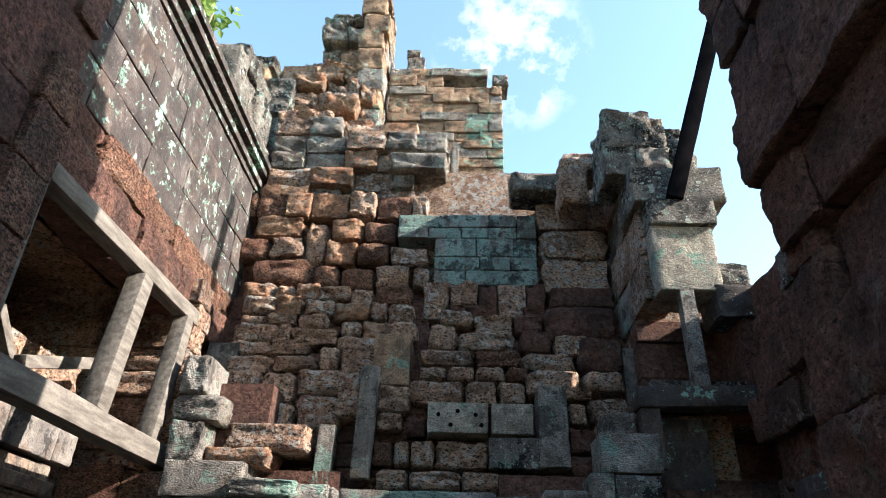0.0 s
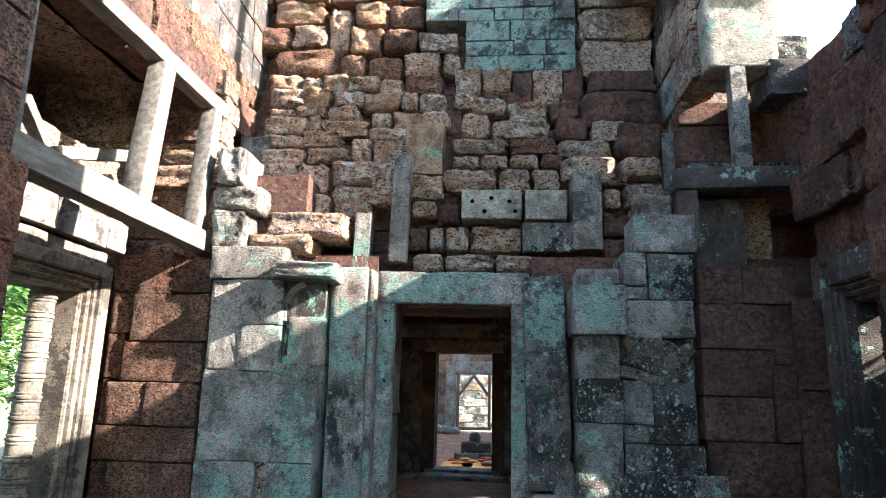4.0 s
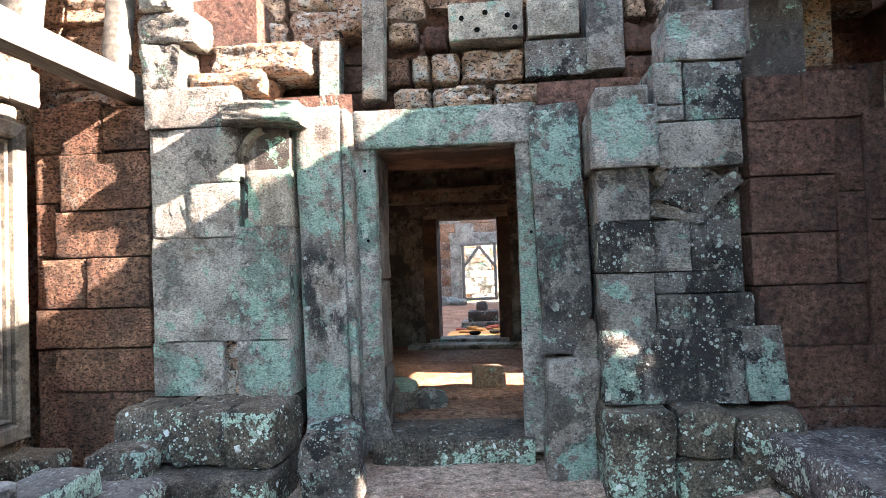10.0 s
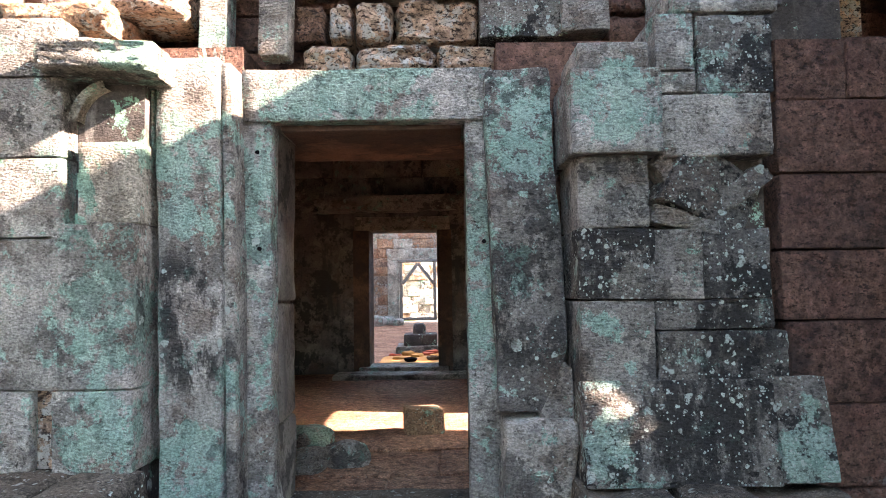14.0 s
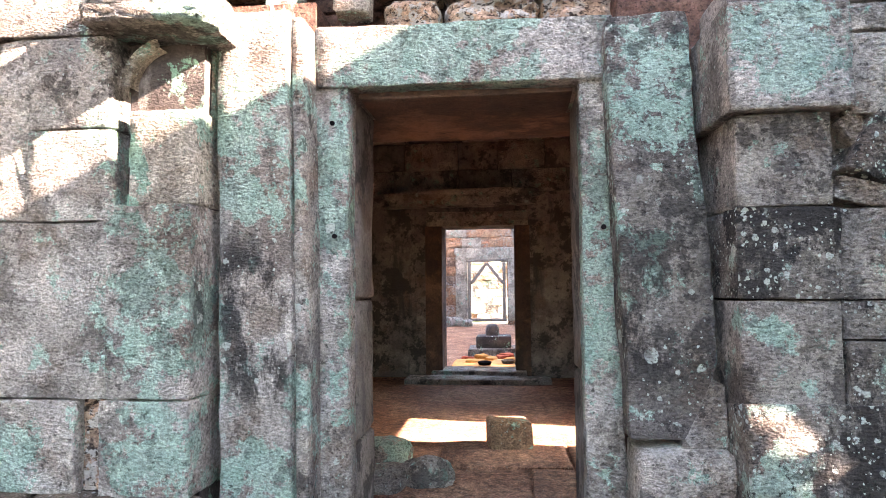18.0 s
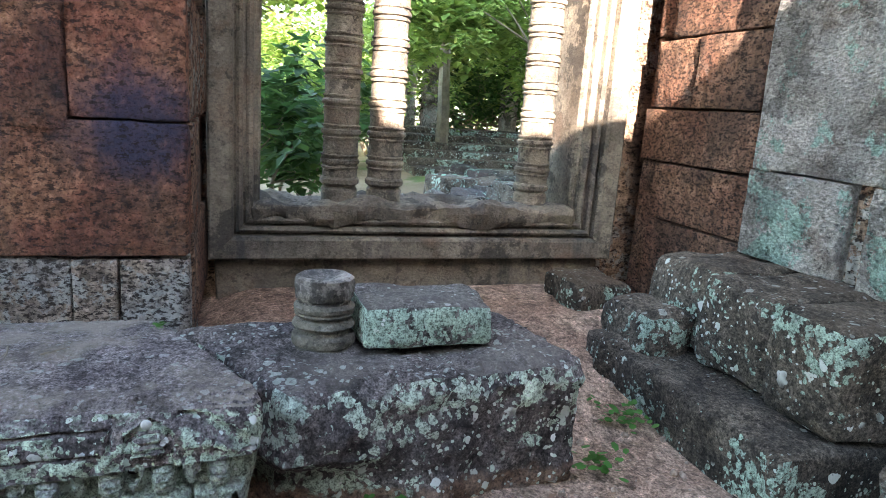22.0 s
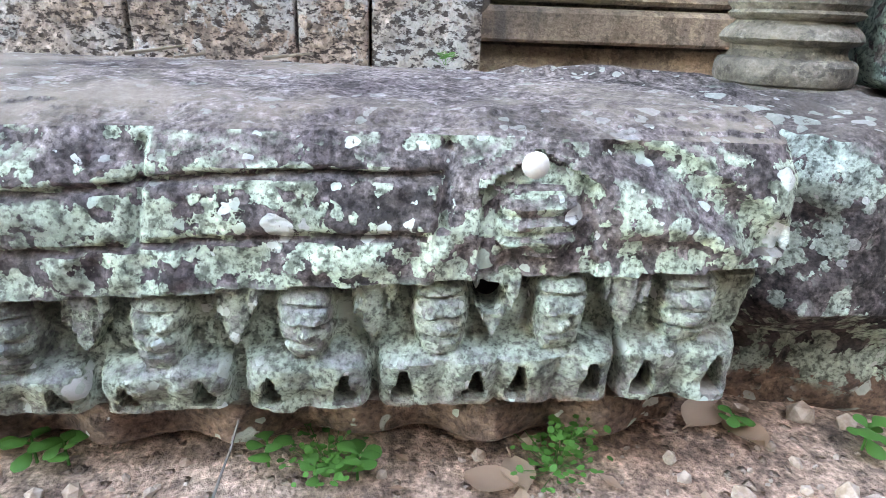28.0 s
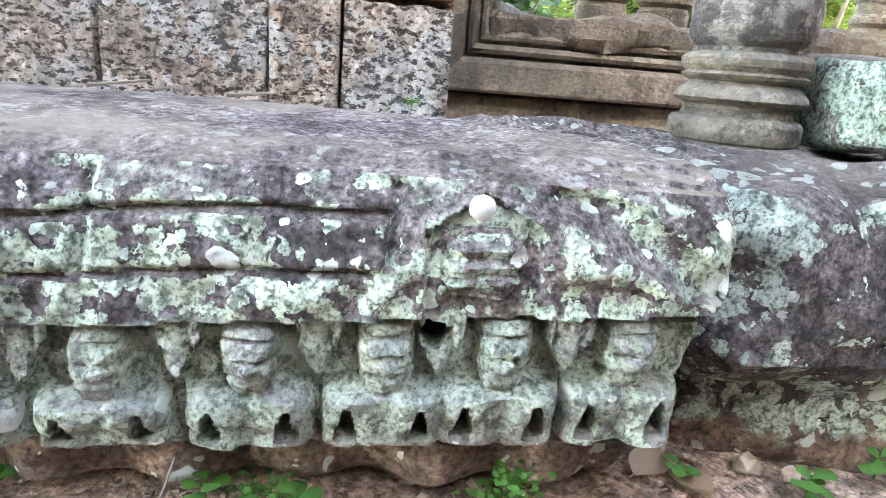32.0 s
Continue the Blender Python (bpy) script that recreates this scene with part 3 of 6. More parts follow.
def rock(sx, sy, sz, r=0.03, step=9.0, amp=0.012, seed=0, freq=3.0, fine=0.0, shape=None):
    """A worn block about the origin: rounded edges, uneven faces. shape(co) may bend it."""
    bm = bmesh.new()
    h = (sx / 2, sy / 2, sz / 2)
    r = min(r, 0.45 * min(sx, sy, sz))
    g = [cuts(h[k], r, step) for k in range(3)]
    seen = {}
    off = Vector((seed * 7.3, seed * 3.1, seed * 5.7))

    def vert(p):
        key = tuple(round(v, 5) for v in p)
        if key not in seen:
            c = Vector(p)
            core = Vector([max(-h[k] + r, min(h[k] - r, c[k])) for k in range(3)])
            d = c - core
            if d.length > 1e-6:
                c = core + d.normalized() * r
            way = (d.normalized() if d.length > 1e-6 else Vector((0, 0, 1)))
            c = c + way * amp * noise.noise(c * freq + off) + Vector((noise.noise(c * freq * 0.6 + off), noise.noise(c * freq * 0.6 - off), 0)) * amp * 0.6
            if fine:
                c = c + way * fine * noise.fractal(c * 16 + off, 0.6, 2.0, 4)
            if shape:
                c = shape(c)
            seen[key] = bm.verts.new(c)
        return seen[key]

    for k in range(3):
        a, b = [(1, 2), (2, 0), (0, 1)][k]
        for side in (-1, 1):
            for i in range(len(g[a]) - 1):
                for j in range(len(g[b]) - 1):
                    q = []
                    for di, dj in ((0, 0), (1, 0), (1, 1), (0, 1)):
                        p = [0, 0, 0]
                        p[k], p[a], p[b] = side * h[k], g[a][i + di], g[b][j + dj]
                        q.append(vert(p))
                    try:
                        bm.faces.new(q if side > 0 else q[::-1])
                    except ValueError:
                        pass
    return bm


def box(x0, x1, y0, y1, z0, z1):
    bm = bmesh.new()
    bmesh.ops.create_cube(bm, size=1)
    for v in bm.verts:
        v.co = ((x0 + x1) / 2 + v.co.x * (x1 - x0), (y0 + y1) / 2 + v.co.y * (y1 - y0), (z0 + z1) / 2 + v.co.z * (z1 - z0))
    return bm


def lathe(profile, n=20, wob=0.0, seed=0):
    """A turned shape from (radius, z) pairs."""
    bm = bmesh.new()
    rings = []
    for r, z in profile:
        rings.append([bm.verts.new(((r + wob * noise.noise((math.cos(i * math.tau / n) * 2, math.sin(i * math.tau / n) * 2, z * 9 + seed))) * math.cos(i * math.tau / n),
                                    (r + wob * noise.noise((math.cos(i * math.tau / n) * 2, math.sin(i * math.tau / n) * 2, z * 9 + seed + 5))) * math.sin(i * math.tau / n), z)) for i in range(n)])
    for a, b in zip(rings, rings[1:]):
        for i in range(n):
            bm.faces.new((a[i], a[(i + 1) % n], b[(i + 1) % n], b[i]))
    bm.faces.new(rings[0][::-1])
    bm.faces.new(rings[-1])
    return bm


ARCH = {}
for kind, (rr, aa, ff) in {"sharp": (0.025, 0.022, 0.016), "worn": (0.05, 0.06, 0.04), "round": (0.09, 0.10, 0.05), "hewn": (0.05, 0.05, 0.06), "tight": (0.014, 0.008, 0.012), "cushion": (0.2, 0.07, 0.05)}.items():
    ARCH[kind] = []
    for s in range(10):
        src = rock(1, 1, 1, rr, 0.125, aa, seed=s + 3 + len(kind), freq=2.3, fine=ff)
        me = bpy.data.meshes.new("stone")
        src.to_mesh(me)
        src.free()
        me.shade_smooth()
        me.set_sharp_from_angle(angle=radians(38))
        ARCH[kind].append(me)
R = random.Random(11)


def stone(parent, c, size, material, kind="worn", turn=(0, 0, 0), name="stone"):
    """One wall stone: a shared worn mesh, scaled to its own size."""
    mesh = R.choice(ARCH[kind])
    ob = obj(name, mesh, material, parent)
    e = Euler([radians(v) for v in turn])
    ob.matrix_basis = Matrix.LocRotScale(c, e, size)
    if R.random() < 0.5:
        ob.matrix_basis = ob.matrix_basis @ pose(0, 0, 0, 0, 0, 180)
    return ob


def pick(mats):
    return mats[0] if len(mats) == 1 else R.choice(mats)


def courses(parent, axis, face, out, u0, u1, z0, z1, mats, hh=(0.26, 0.34), ww=(0.35, 0.65), depth=0.35, jut=0.02, kind="worn", lean=None, gap=0.010, top=0.0):
    """Rows of stones on a wall. axis: the way along it; face: its plane; out: +1 or -1, the side that it looks to; lean(z): how far the plane steps back."""
    z = z0
    while z < z1 - 0.06:
        h = min(R.uniform(*hh), z1 - z)
        if z1 - z - h < 0.1:
            h = z1 - z
        u = u0
        while u < u1 - 0.04:
            w = min(R.uniform(*ww), u1 - u)
            if u1 - u - w < 0.14:
                w = u1 - u
            back = (lean(z + h / 2) if lean else 0.0) - R.uniform(-jut, jut)
            mid = face - out * (back + depth / 2)
            if not (top and z + h > z1 - top and R.random() < 0.45):
                c = (u + w / 2, mid, z + h / 2) if axis == "x" else (mid, u + w / 2, z + h / 2)
                s = (w - gap, depth, h - gap) if axis == "x" else (depth, w - gap, h - gap)
                stone(parent, c, s, pick(mats), kind if isinstance(kind, str) else R.choice(kind), (R.uniform(-1, 1), R.uniform(-1, 1), R.uniform(-0.8, 0.8)))
            u += w
        z += h


def setting(name, bm, material, label, category, smooth=False):
    return tagged(part(name, bm, material, None, "", smooth), label, category, "", "structure")


# ---- ground ----
def sheet(name, x0, x1, y0, y1, nx, ny, fz, material, label, category):
    bm = bmesh.new()
    g = [[bm.verts.new((x0 + (x1 - x0) * i / nx, y0 + (y1 - y0) * j / ny, 0)) for j in range(ny + 1)] for i in range(nx + 1)]
    for row in g:
        for v in row:
            v.co.z = fz(v.co.x, v.co.y)
    for i in range(nx):
        for j in range(ny):
            bm.faces.new((g[i][j], g[i + 1][j], g[i + 1][j + 1], g[i][j + 1]))
    return setting(name, bm, material, label, category, True)


def earth_z(x, y):
    """The hall floor: trodden flat, banked up towards both windows."""
    bank = max(0.0, min(1.0, (abs(x) - 1.45) / 0.8)) * max(0.0, min(1.0, (y + 2.9) / 0.5)) * max(0.0, min(1.0, (-0.6 - y) / 0.3 + 0.6))
    bank2 = 0.006 * math.exp(-(((x + 1.2) / 0.45) ** 2)) * max(0.0, min(1.0, (-1.0 - y) / 0.5))
    return bank2 + 0.17 * bank + 0.018 * noise.noise((x * 2.1, y * 2.1, 0)) + 0.007 * noise.noise((x * 9, y * 9, 3))


sheet("floor", -3.4, 3.4, -9.0, 0.30, 130, 180, earth_z, EARTH, "trodden reddish earth floor with gravel and dust", "floor")
sheet("ground", -60.0, 60.0, -60.0, 80.0, 60, 60, lambda x, y: -0.12 - 0.1 * (abs(x) > 4) + 0.25 * noise.noise((x * 0.2, y * 0.2, 1)) * (abs(x) > 5), GROUND, "sandy ground with patches of grass around the ruin", "ground")
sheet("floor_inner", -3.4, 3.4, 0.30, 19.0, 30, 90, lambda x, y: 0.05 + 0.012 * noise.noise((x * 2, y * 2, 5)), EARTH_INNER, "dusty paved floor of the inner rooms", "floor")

# ---- door wall ----
# dark cores behind the stones put the joints' shade into colour
wall_north = setting("wall_north", box(-3.6, -0.66, 0.02, 0.46, -0.1, 2.6), LAT_DARK, "door wall of laterite and lichened sandstone", "wall")
core_r = part("core", box(0.66, 3.6, 0.02, 0.46, -0.1, 2.6), LAT_DARK, wall_north)
part("core", box(-2.75, 2.55, 0.55, 0.9, 2.4, 3.4), LAT_DARK, wall_north)
part("core", box(-2.75, 2.3, 1.25, 1.7, 3.3, 6.6), LAT_BROWN, wall_north)
part("core", box(-0.66, 0.66, 0.402, 0.6, 2.44, 2.7), LAT_DARK, wall_north)


def laid(parent, rows, mats, kinds, face=0.17, depth=0.45, jut=0.03, lean=None, gap=0.018):
    """Single stones of a wall, each (x0, x1, z0, z1) on its face."""
    for x0, x1, z0, z1 in rows:
        y = face + (lean((z0 + z1) / 2) if lean else 0.0) + R.uniform(-jut, jut)
        stone(parent, ((x0 + x1) / 2, y + depth / 2, (z0 + z1) / 2), (x1 - x0 - gap, depth, z1 - z0 - gap), pick(mats), R.choice(kinds), (R.uniform(-2.5, 2.5), R.uniform(-1.6, 1.6), R.uniform(-2, 2)))


def rects(parent, face, depth, rows, kind="sharp", gap=0.012):
    for x0, x1, z0, z1, jut, material in rows:
        stone(parent, ((x0 + x1) / 2, face - jut + depth / 2, (z0 + z1) / 2), (x1 - x0 - gap, depth, z1 - z0 - gap), material, kind, (R.uniform(-0.6, 0.6), R.uniform(-0.5, 0.5), R.uniform(-0.6, 0.6)))


# pilaster cores in dark slab stone, painting shade behind the open joints
pil_l = setting("pilaster_1", box(-1.86, -1.02, -0.3, 0.02, 0.3, 2.36), SS_SLAB, "lichen-covered sandstone pilaster beside the doorway", "pilaster")
G, Y, D = SS_GREEN, SS_GREY, SS_DARK
rects(pil_l, -0.42, 0.42, [
    (-1.96, -1.34, 2.31, 2.58, 0.015, Y), (-1.93, -1.68, 1.59, 2.31, 0.0, Y), (-1.68, -1.33, 1.945, 2.31, 0.008, Y), (-1.68, -1.335, 1.585, 1.945, 0.004, G),
    (-1.28, -1.005, 1.645, 2.02, -0.03, SS_PALE), (-1.335, -1.005, 2.02, 2.30, -0.18, SS_PALE), (-1.93, -1.345, 0.905, 1.585, 0.0, G), (-1.345, -1.005, 0.905, 1.645, 0.006, G),
    (-1.935, -1.455, 0.55, 0.905, 0.004, G), (-1.455, -1.36, 0.55, 0.905, -0.05, LAT_BROWN), (-1.36, -1.005, 0.54, 0.905, 0.01, G)], "tight", 0.005)
stone(pil_l, (-1.14, -0.30, 2.37), (0.5, 0.5, 0.13), SS_GREY, "worn", (0, 2, 0), "bracket")

scroll = bmesh.new()
prev = None
for k in range(8):
    a = radians(180 - 11 * k)
    cx, cz = -1.14 + 0.16 * math.cos(a), 2.12 + 0.16 * math.sin(a)
    row = [scroll.verts.new((cx + dx * math.cos(a), y, cz + dx * math.sin(a))) for dx, y in ((0.0, -0.22), (0.0, -0.36), (0.035, -0.37), (0.045, -0.22))]
    if prev:
        for i in range(3):
            scroll.faces.new((prev[i], prev[i + 1], row[i + 1], row[i]))
    prev = row
part("carved_scroll", scroll, SS_PALE, pil_l, "curved carved moulding under the cap", True)

pil_r = setting("pilaster_2", box(1.02, 1.86, -0.3, 0.02, 0.3, 2.3), SS_SLAB, "dark lichen-spotted sandstone pilaster, broken and stepped", "pilaster")
rects(pil_r, -0.44, 0.44, [
    (0.98, 1.30, 2.29, 2.42, 0.02, G), (1.33, 1.51, 2.285, 2.55, 0.0, Y), (1.34, 1.51, 2.18, 2.28, 0.01, Y), (1.52, 1.86, 2.18, 2.54, 0.0, D),
    (0.935, 1.34, 1.91, 2.29, 0.06, G), (1.345, 1.84, 1.895, 2.18, 0.015, Y), (0.965, 1.285, 1.585, 1.91, 0.01, Y),
    (0.96, 1.305, 1.265, 1.585, 0.012, D), (1.305, 1.52, 1.265, 1.58, -0.01, Y), (1.52, 1.82, 1.265, 1.58, -0.015, D),
    (0.96, 1.29, 0.89, 1.265, 0.02, Y), (1.29, 1.82, 1.13, 1.265, 0.0, D), (1.295, 1.86, 0.88, 1.13, 0.03, D)], "tight", 0.008)
for x0, x1, z0, z1, y, tilt in ((0.955, 1.77, 0.45, 0.89, -0.53, -9), (1.775, 2.0, 0.45, 0.885, -0.53, -12)):
    stone(pil_r, ((x0 + x1) / 2, y + 0.25, (z0 + z1) / 2), (x1 - x0, 0.5, z1 - z0), D, "tight", (tilt, 0, 0))
stone(pil_r, (1.55, -0.28, 1.75), (0.42, 0.3, 0.3), D, "worn", (0, 28, 12), "carved_fragment")
stone(pil_r, (1.44, -0.36, 1.76), (0.34, 0.12, 0.09), Y, "worn", (0, 52, 8), "carved_fragment")
stone(pil_r, (1.66, -0.36, 1.72), (0.4, 0.12, 0.09), D, "worn", (0, -35, 0), "carved_fragment")
stone(pil_r, (1.45, -0.36, 1.62), (0.3, 0.14, 0.08), Y, "worn", (0, 12, 0), "carved_fragment")


def base_block(parent, x0, x1, y0, y1, z0, z1, material, seed, r=0.06, amp=0.03):
    bm = rock(x1 - x0, y1 - y0, z1 - z0, r, 0.09, amp, seed, 4.0, 0.012)
    bmesh.ops.translate(bm, verts=bm.verts, vec=((x0 + x1) / 2, (y0 + y1) / 2, (z0 + z1) / 2))
    return part("plinth_block", bm, material, parent, "", True)


plinth_l = tagged(thing("pilaster_plinth", -1.5, -0.7, 0), "worn stepped sandstone plinth with lichen below the pilaster", "plinth")
base_block(plinth_l, -1.99, -1.62, -0.80, -0.35, 0.22, 0.555, SS_STEP, 1, 0.045, 0.03)
base_block(plinth_l, -1.625, -1.27, -0.84, -0.35, 0.21, 0.55, SS_STEP, 21, 0.045, 0.025)
base_block(plinth_l, -1.275, -0.97, -0.86, -0.35, 0.20, 0.545, SS_STEP, 23, 0.045, 0.025)
base_block(plinth_l, -2.0, -1.66, -1.0, -0.78, 0.10, 0.37, SS_STEP, 22, 0.06, 0.03)
base_block(plinth_l, -2.02, -0.95, -1.05, -0.35, -0.08, 0.205, SS_STEP, 2, 0.035, 0.025)
plinth_r = tagged(thing("pilaster_plinth", 1.45, -0.7, 0), "cracked lichened plinth blocks below the broken pilaster", "plinth")
base_block(plinth_r, 0.92, 1.3, -0.8, -0.35, -0.08, 0.5, SS_STEP, 3, 0.04)
base_block(plinth_r, 1.31, 1.63, -0.78, -0.35, 0.22, 0.5, SS_STEP, 4, 0.05)
base_block(plinth_r, 1.64, 2.02, -0.78, -0.35, 0.18, 0.46, SS_STEP, 5, 0.05)
base_block(plinth_r, 1.31, 1.95, -0.74, -0.35, -0.08, 0.22, SS_STEP, 6, 0.05)

col_l = setting("door_pilaster_1", rock(0.30, 0.34, 2.42, 0.014, 0.06, 0.014, 8, 2.0, 0.006), SS_GREEN, "tall sandstone upright left of the doorway, streaked with teal lichen", "upright", True)
col_l.matrix_basis = pose(-0.822, -0.09, 1.24, 0, -0.8, 0)
part("edge_moulding", rock(0.055, 0.26, 2.40, 0.02, 0.08, 0.006, 18, 2.0, 0.003), SS_GREY, col_l, "plain grey chamfered edge", True).matrix_basis = pose(-0.650, -0.09, 1.24, 0, -0.8, 0)
stub = tagged(part("broken_column_base", rock(0.36, 0.42, 0.44, 0.08, 0.06, 0.05, 9, 4.0, 0.02), SS_DARK, None, "", True), "broken colonette base spotted with pale lichen beside the doorstep", "stone")
stub.matrix_basis = pose(-0.68, -0.66, 0.2, 0, 4, 12)

door = setting("door_1", rock(1.27, 0.56, 0.27, 0.014, 0.05, 0.012, 11, 2.5, 0.006), SS_GREEN, "green-lichened sandstone door surround, open passage", "doorway", True)
door.matrix_basis = pose(0.0, 0.22, 2.315)


def spread_foot(c):
    """The jamb widens where its foot has worn."""
    if c.z < -0.75 and c.x > 0:
        c.x += 0.06 * min(1.0, (-0.75 - c.z) / 0.25)
    return c


part("jamb", rock(0.165, 0.14, 2.12, 0.014, 0.05, 0.010, 12, 2, 0.006, spread_foot), SS_GREEN, door, "", True).matrix_basis = pose(-0.575, 0.025, 1.13)
part("jamb", rock(0.165, 0.14, 2.12, 0.014, 0.05, 0.010, 13, 2, 0.006), SS_GREEN, door, "", True).matrix_basis = pose(0.57, 0.025, 1.13)
# inner jambs take a darker, more streaked stone than the front jambs
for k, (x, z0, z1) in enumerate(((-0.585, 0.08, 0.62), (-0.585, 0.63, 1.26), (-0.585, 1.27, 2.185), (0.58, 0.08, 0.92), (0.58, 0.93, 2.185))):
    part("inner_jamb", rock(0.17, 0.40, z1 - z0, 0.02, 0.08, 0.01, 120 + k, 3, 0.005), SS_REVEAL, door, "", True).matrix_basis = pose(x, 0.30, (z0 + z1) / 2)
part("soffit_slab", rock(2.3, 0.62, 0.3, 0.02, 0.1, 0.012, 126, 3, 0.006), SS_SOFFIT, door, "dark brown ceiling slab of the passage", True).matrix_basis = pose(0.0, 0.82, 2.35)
# thin plate gives the lintel's underside the soffit brown
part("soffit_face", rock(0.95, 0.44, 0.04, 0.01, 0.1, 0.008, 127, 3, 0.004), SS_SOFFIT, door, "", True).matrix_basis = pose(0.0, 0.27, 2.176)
# unseen filler above the passage, added to stop light leaking in
part("passage_top", box(-2.0, 2.0, 0.905, 1.12, 2.505, 3.7), SS_SLAB, door)
part("sill", rock(1.12, 0.62, 0.2, 0.03, 0.1, 0.015, 14, 3, 0.008), SS_STEP, door, "worn brown doorstep", True).matrix_basis = pose(-0.01, 0.22, 0.07)


def snapped(c):
    """The slab's lower corner is broken off along a slant."""
    if c.z < -0.55:
        c.x = min(c.x, 0.165 - 0.80 * (-0.55 - c.z) * 0.62)
    return c


slab = setting("door_pilaster_2", rock(0.33, 0.2, 1.66, 0.02, 0.05, 0.015, 15, 2.5, 0.008, snapped), SS_LEAN, "cracked sandstone slab leaning beside the doorway, white lichen spots", "upright", True)
slab.matrix_basis = pose(0.762, -0.14, 1.58, -7, -1.2, 0)
wedge = part("broken_corner", rock(0.17, 0.17, 0.24, 0.015, 0.04, 0.01, 17, 3, 0.006, lambda c: Vector((max(c.x, -0.085 + 0.5 * (c.z + 0.12)), c.y, c.z))), SS_GREY, slab, "broken corner of the slab", True)
wedge.matrix_basis = pose(0.868, -0.245, 0.85)
foot = tagged(part("slab_foot", rock(0.32, 0.3, 0.74, 0.025, 0.06, 0.02, 16, 2.5, 0.01), SS_GREY, None, "", True), "broken lower stone under the leaning slab", "stone")
foot.matrix_basis = pose(0.78, -0.25, 0.36, 0, 1.5, 0)

# corner panels of laterite
# panel cores are dark too: joint shade as colour
pan_l = setting("wall_panel_1", box(-2.75, -1.9, -0.1, 0.0, 0.0, 2.5), LAT_DARK, "red laterite corner wall between pilaster and window", "wall")
rects(pan_l, -0.37, 0.3, [
    (-2.80, -2.60, 2.20, 2.52, 0.0, LAT_RED), (-2.60, -2.30, 2.18, 2.55, 0.012, LAT_RED), (-2.30, -1.96, 2.20, 2.50, 0.0, LAT_RED), (-2.80, -2.61, 1.86, 2.20, -0.01, LAT_RED),
    (-2.61, -1.96, 1.80, 2.19, 0.012, LAT_RED), (-2.80, -2.65, 1.50, 1.86, -0.012, LAT_RED), (-2.65, -1.97, 1.48, 1.80, 0.008, LAT_RED), (-2.80, -2.74, 1.14, 1.50, -0.02, LAT_RED),
    (-2.74, -2.42, 1.14, 1.48, 0.01, LAT_RED), (-2.42, -1.97, 1.14, 1.48, 0.018, LAT_RED), (-2.80, -2.30, 0.87, 1.14, 0.004, LAT_RED), (-2.30, -1.96, 0.87, 1.14, 0.014, LAT_RED)], "tight", 0.012)
rects(pan_l, -0.37, 0.3, [(-2.80, -2.66, 0.08, 0.87, -0.015, LAT_RED), (-2.66, -1.96, 0.58, 0.87, 0.006, LAT_RED), (-2.66, -2.28, 0.08, 0.58, 0.0, LAT_RED), (-2.28, -1.96, 0.08, 0.58, 0.012, LAT_RED)], "tight", 0.012)
pan_r = setting("wall_panel_2", box(1.9, 2.75, -0.1, 0.0, 0.0, 2.2), LAT_DARK, "laterite corner wall between pilaster and window, its shade put into a dark colour", "wall")
# shade of this corner is carried by the darker laterite
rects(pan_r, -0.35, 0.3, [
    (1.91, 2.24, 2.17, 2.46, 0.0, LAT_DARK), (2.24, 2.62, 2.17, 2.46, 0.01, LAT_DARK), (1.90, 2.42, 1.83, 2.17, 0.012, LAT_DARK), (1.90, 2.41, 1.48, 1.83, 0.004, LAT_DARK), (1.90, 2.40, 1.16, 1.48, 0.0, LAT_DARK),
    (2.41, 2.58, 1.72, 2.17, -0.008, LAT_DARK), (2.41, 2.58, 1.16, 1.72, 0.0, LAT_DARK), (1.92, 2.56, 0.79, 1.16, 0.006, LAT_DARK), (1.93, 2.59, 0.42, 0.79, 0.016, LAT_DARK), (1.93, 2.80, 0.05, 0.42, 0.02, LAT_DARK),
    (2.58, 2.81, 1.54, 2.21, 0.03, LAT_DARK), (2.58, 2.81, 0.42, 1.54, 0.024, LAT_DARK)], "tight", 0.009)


# upper gable wall
def lean_back(z):
    return 0.0 if z < 3.2 else min(0.8, (z - 3.2) * 0.47)


gable = setting("wall_gable", box(-2.2, 2.2, 1.7, 2.0, 2.6, 6.5), LAT_BROWN, "weathered coursed wall rising above the doorway", "wall")
# dark backing rows: gaps between the gable stones painted as shade
courses(gable, "x", 0.40, -1, -2.1, 2.1, 2.46, 3.3, [LAT_DARK], (0.2, 0.3), (0.4, 0.7), 0.40, 0.02, "tight", None, 0.014)
courses(gable, "x", 0.40, -1, -2.5, 2.1, 3.3, 4.4, [LAT_DARK], (0.17, 0.25), (0.35, 0.7), 0.45, 0.02, "tight", lean_back, 0.014)
courses(gable, "x", 0.40, -1, -2.5, -0.1, 4.4, 5.75, [LAT_DARK], (0.22, 0.3), (0.35, 0.6), 0.45, 0.02, "tight", lean_back, 0.014)
courses(gable, "x", 0.2, -1, -2.6, -0.1, 5.75, 6.1, [LAT_BROWN, LAT_ORANGE, LAT_RED], (0.22, 0.3), (0.28, 0.5), 0.5, 0.05, ("worn", "round", "round"), lean_back, 0.014)
courses(gable, "x", 0.14, -1, 1.2, 2.0, 5.57, 6.0, [LAT_BROWN], (0.3, 0.42), (0.5, 0.9), 0.5, 0.04, ("worn", "round"), lean_back, 0.014)
courses(gable, "x", 0.22, -1, -0.1, 1.25, 4.35, 4.82, [LAT_BROWN, LAT_DARK], (0.14, 0.22), (0.18, 0.36), 0.5, 0.06, ("round", "worn"), lean_back, 0.014)
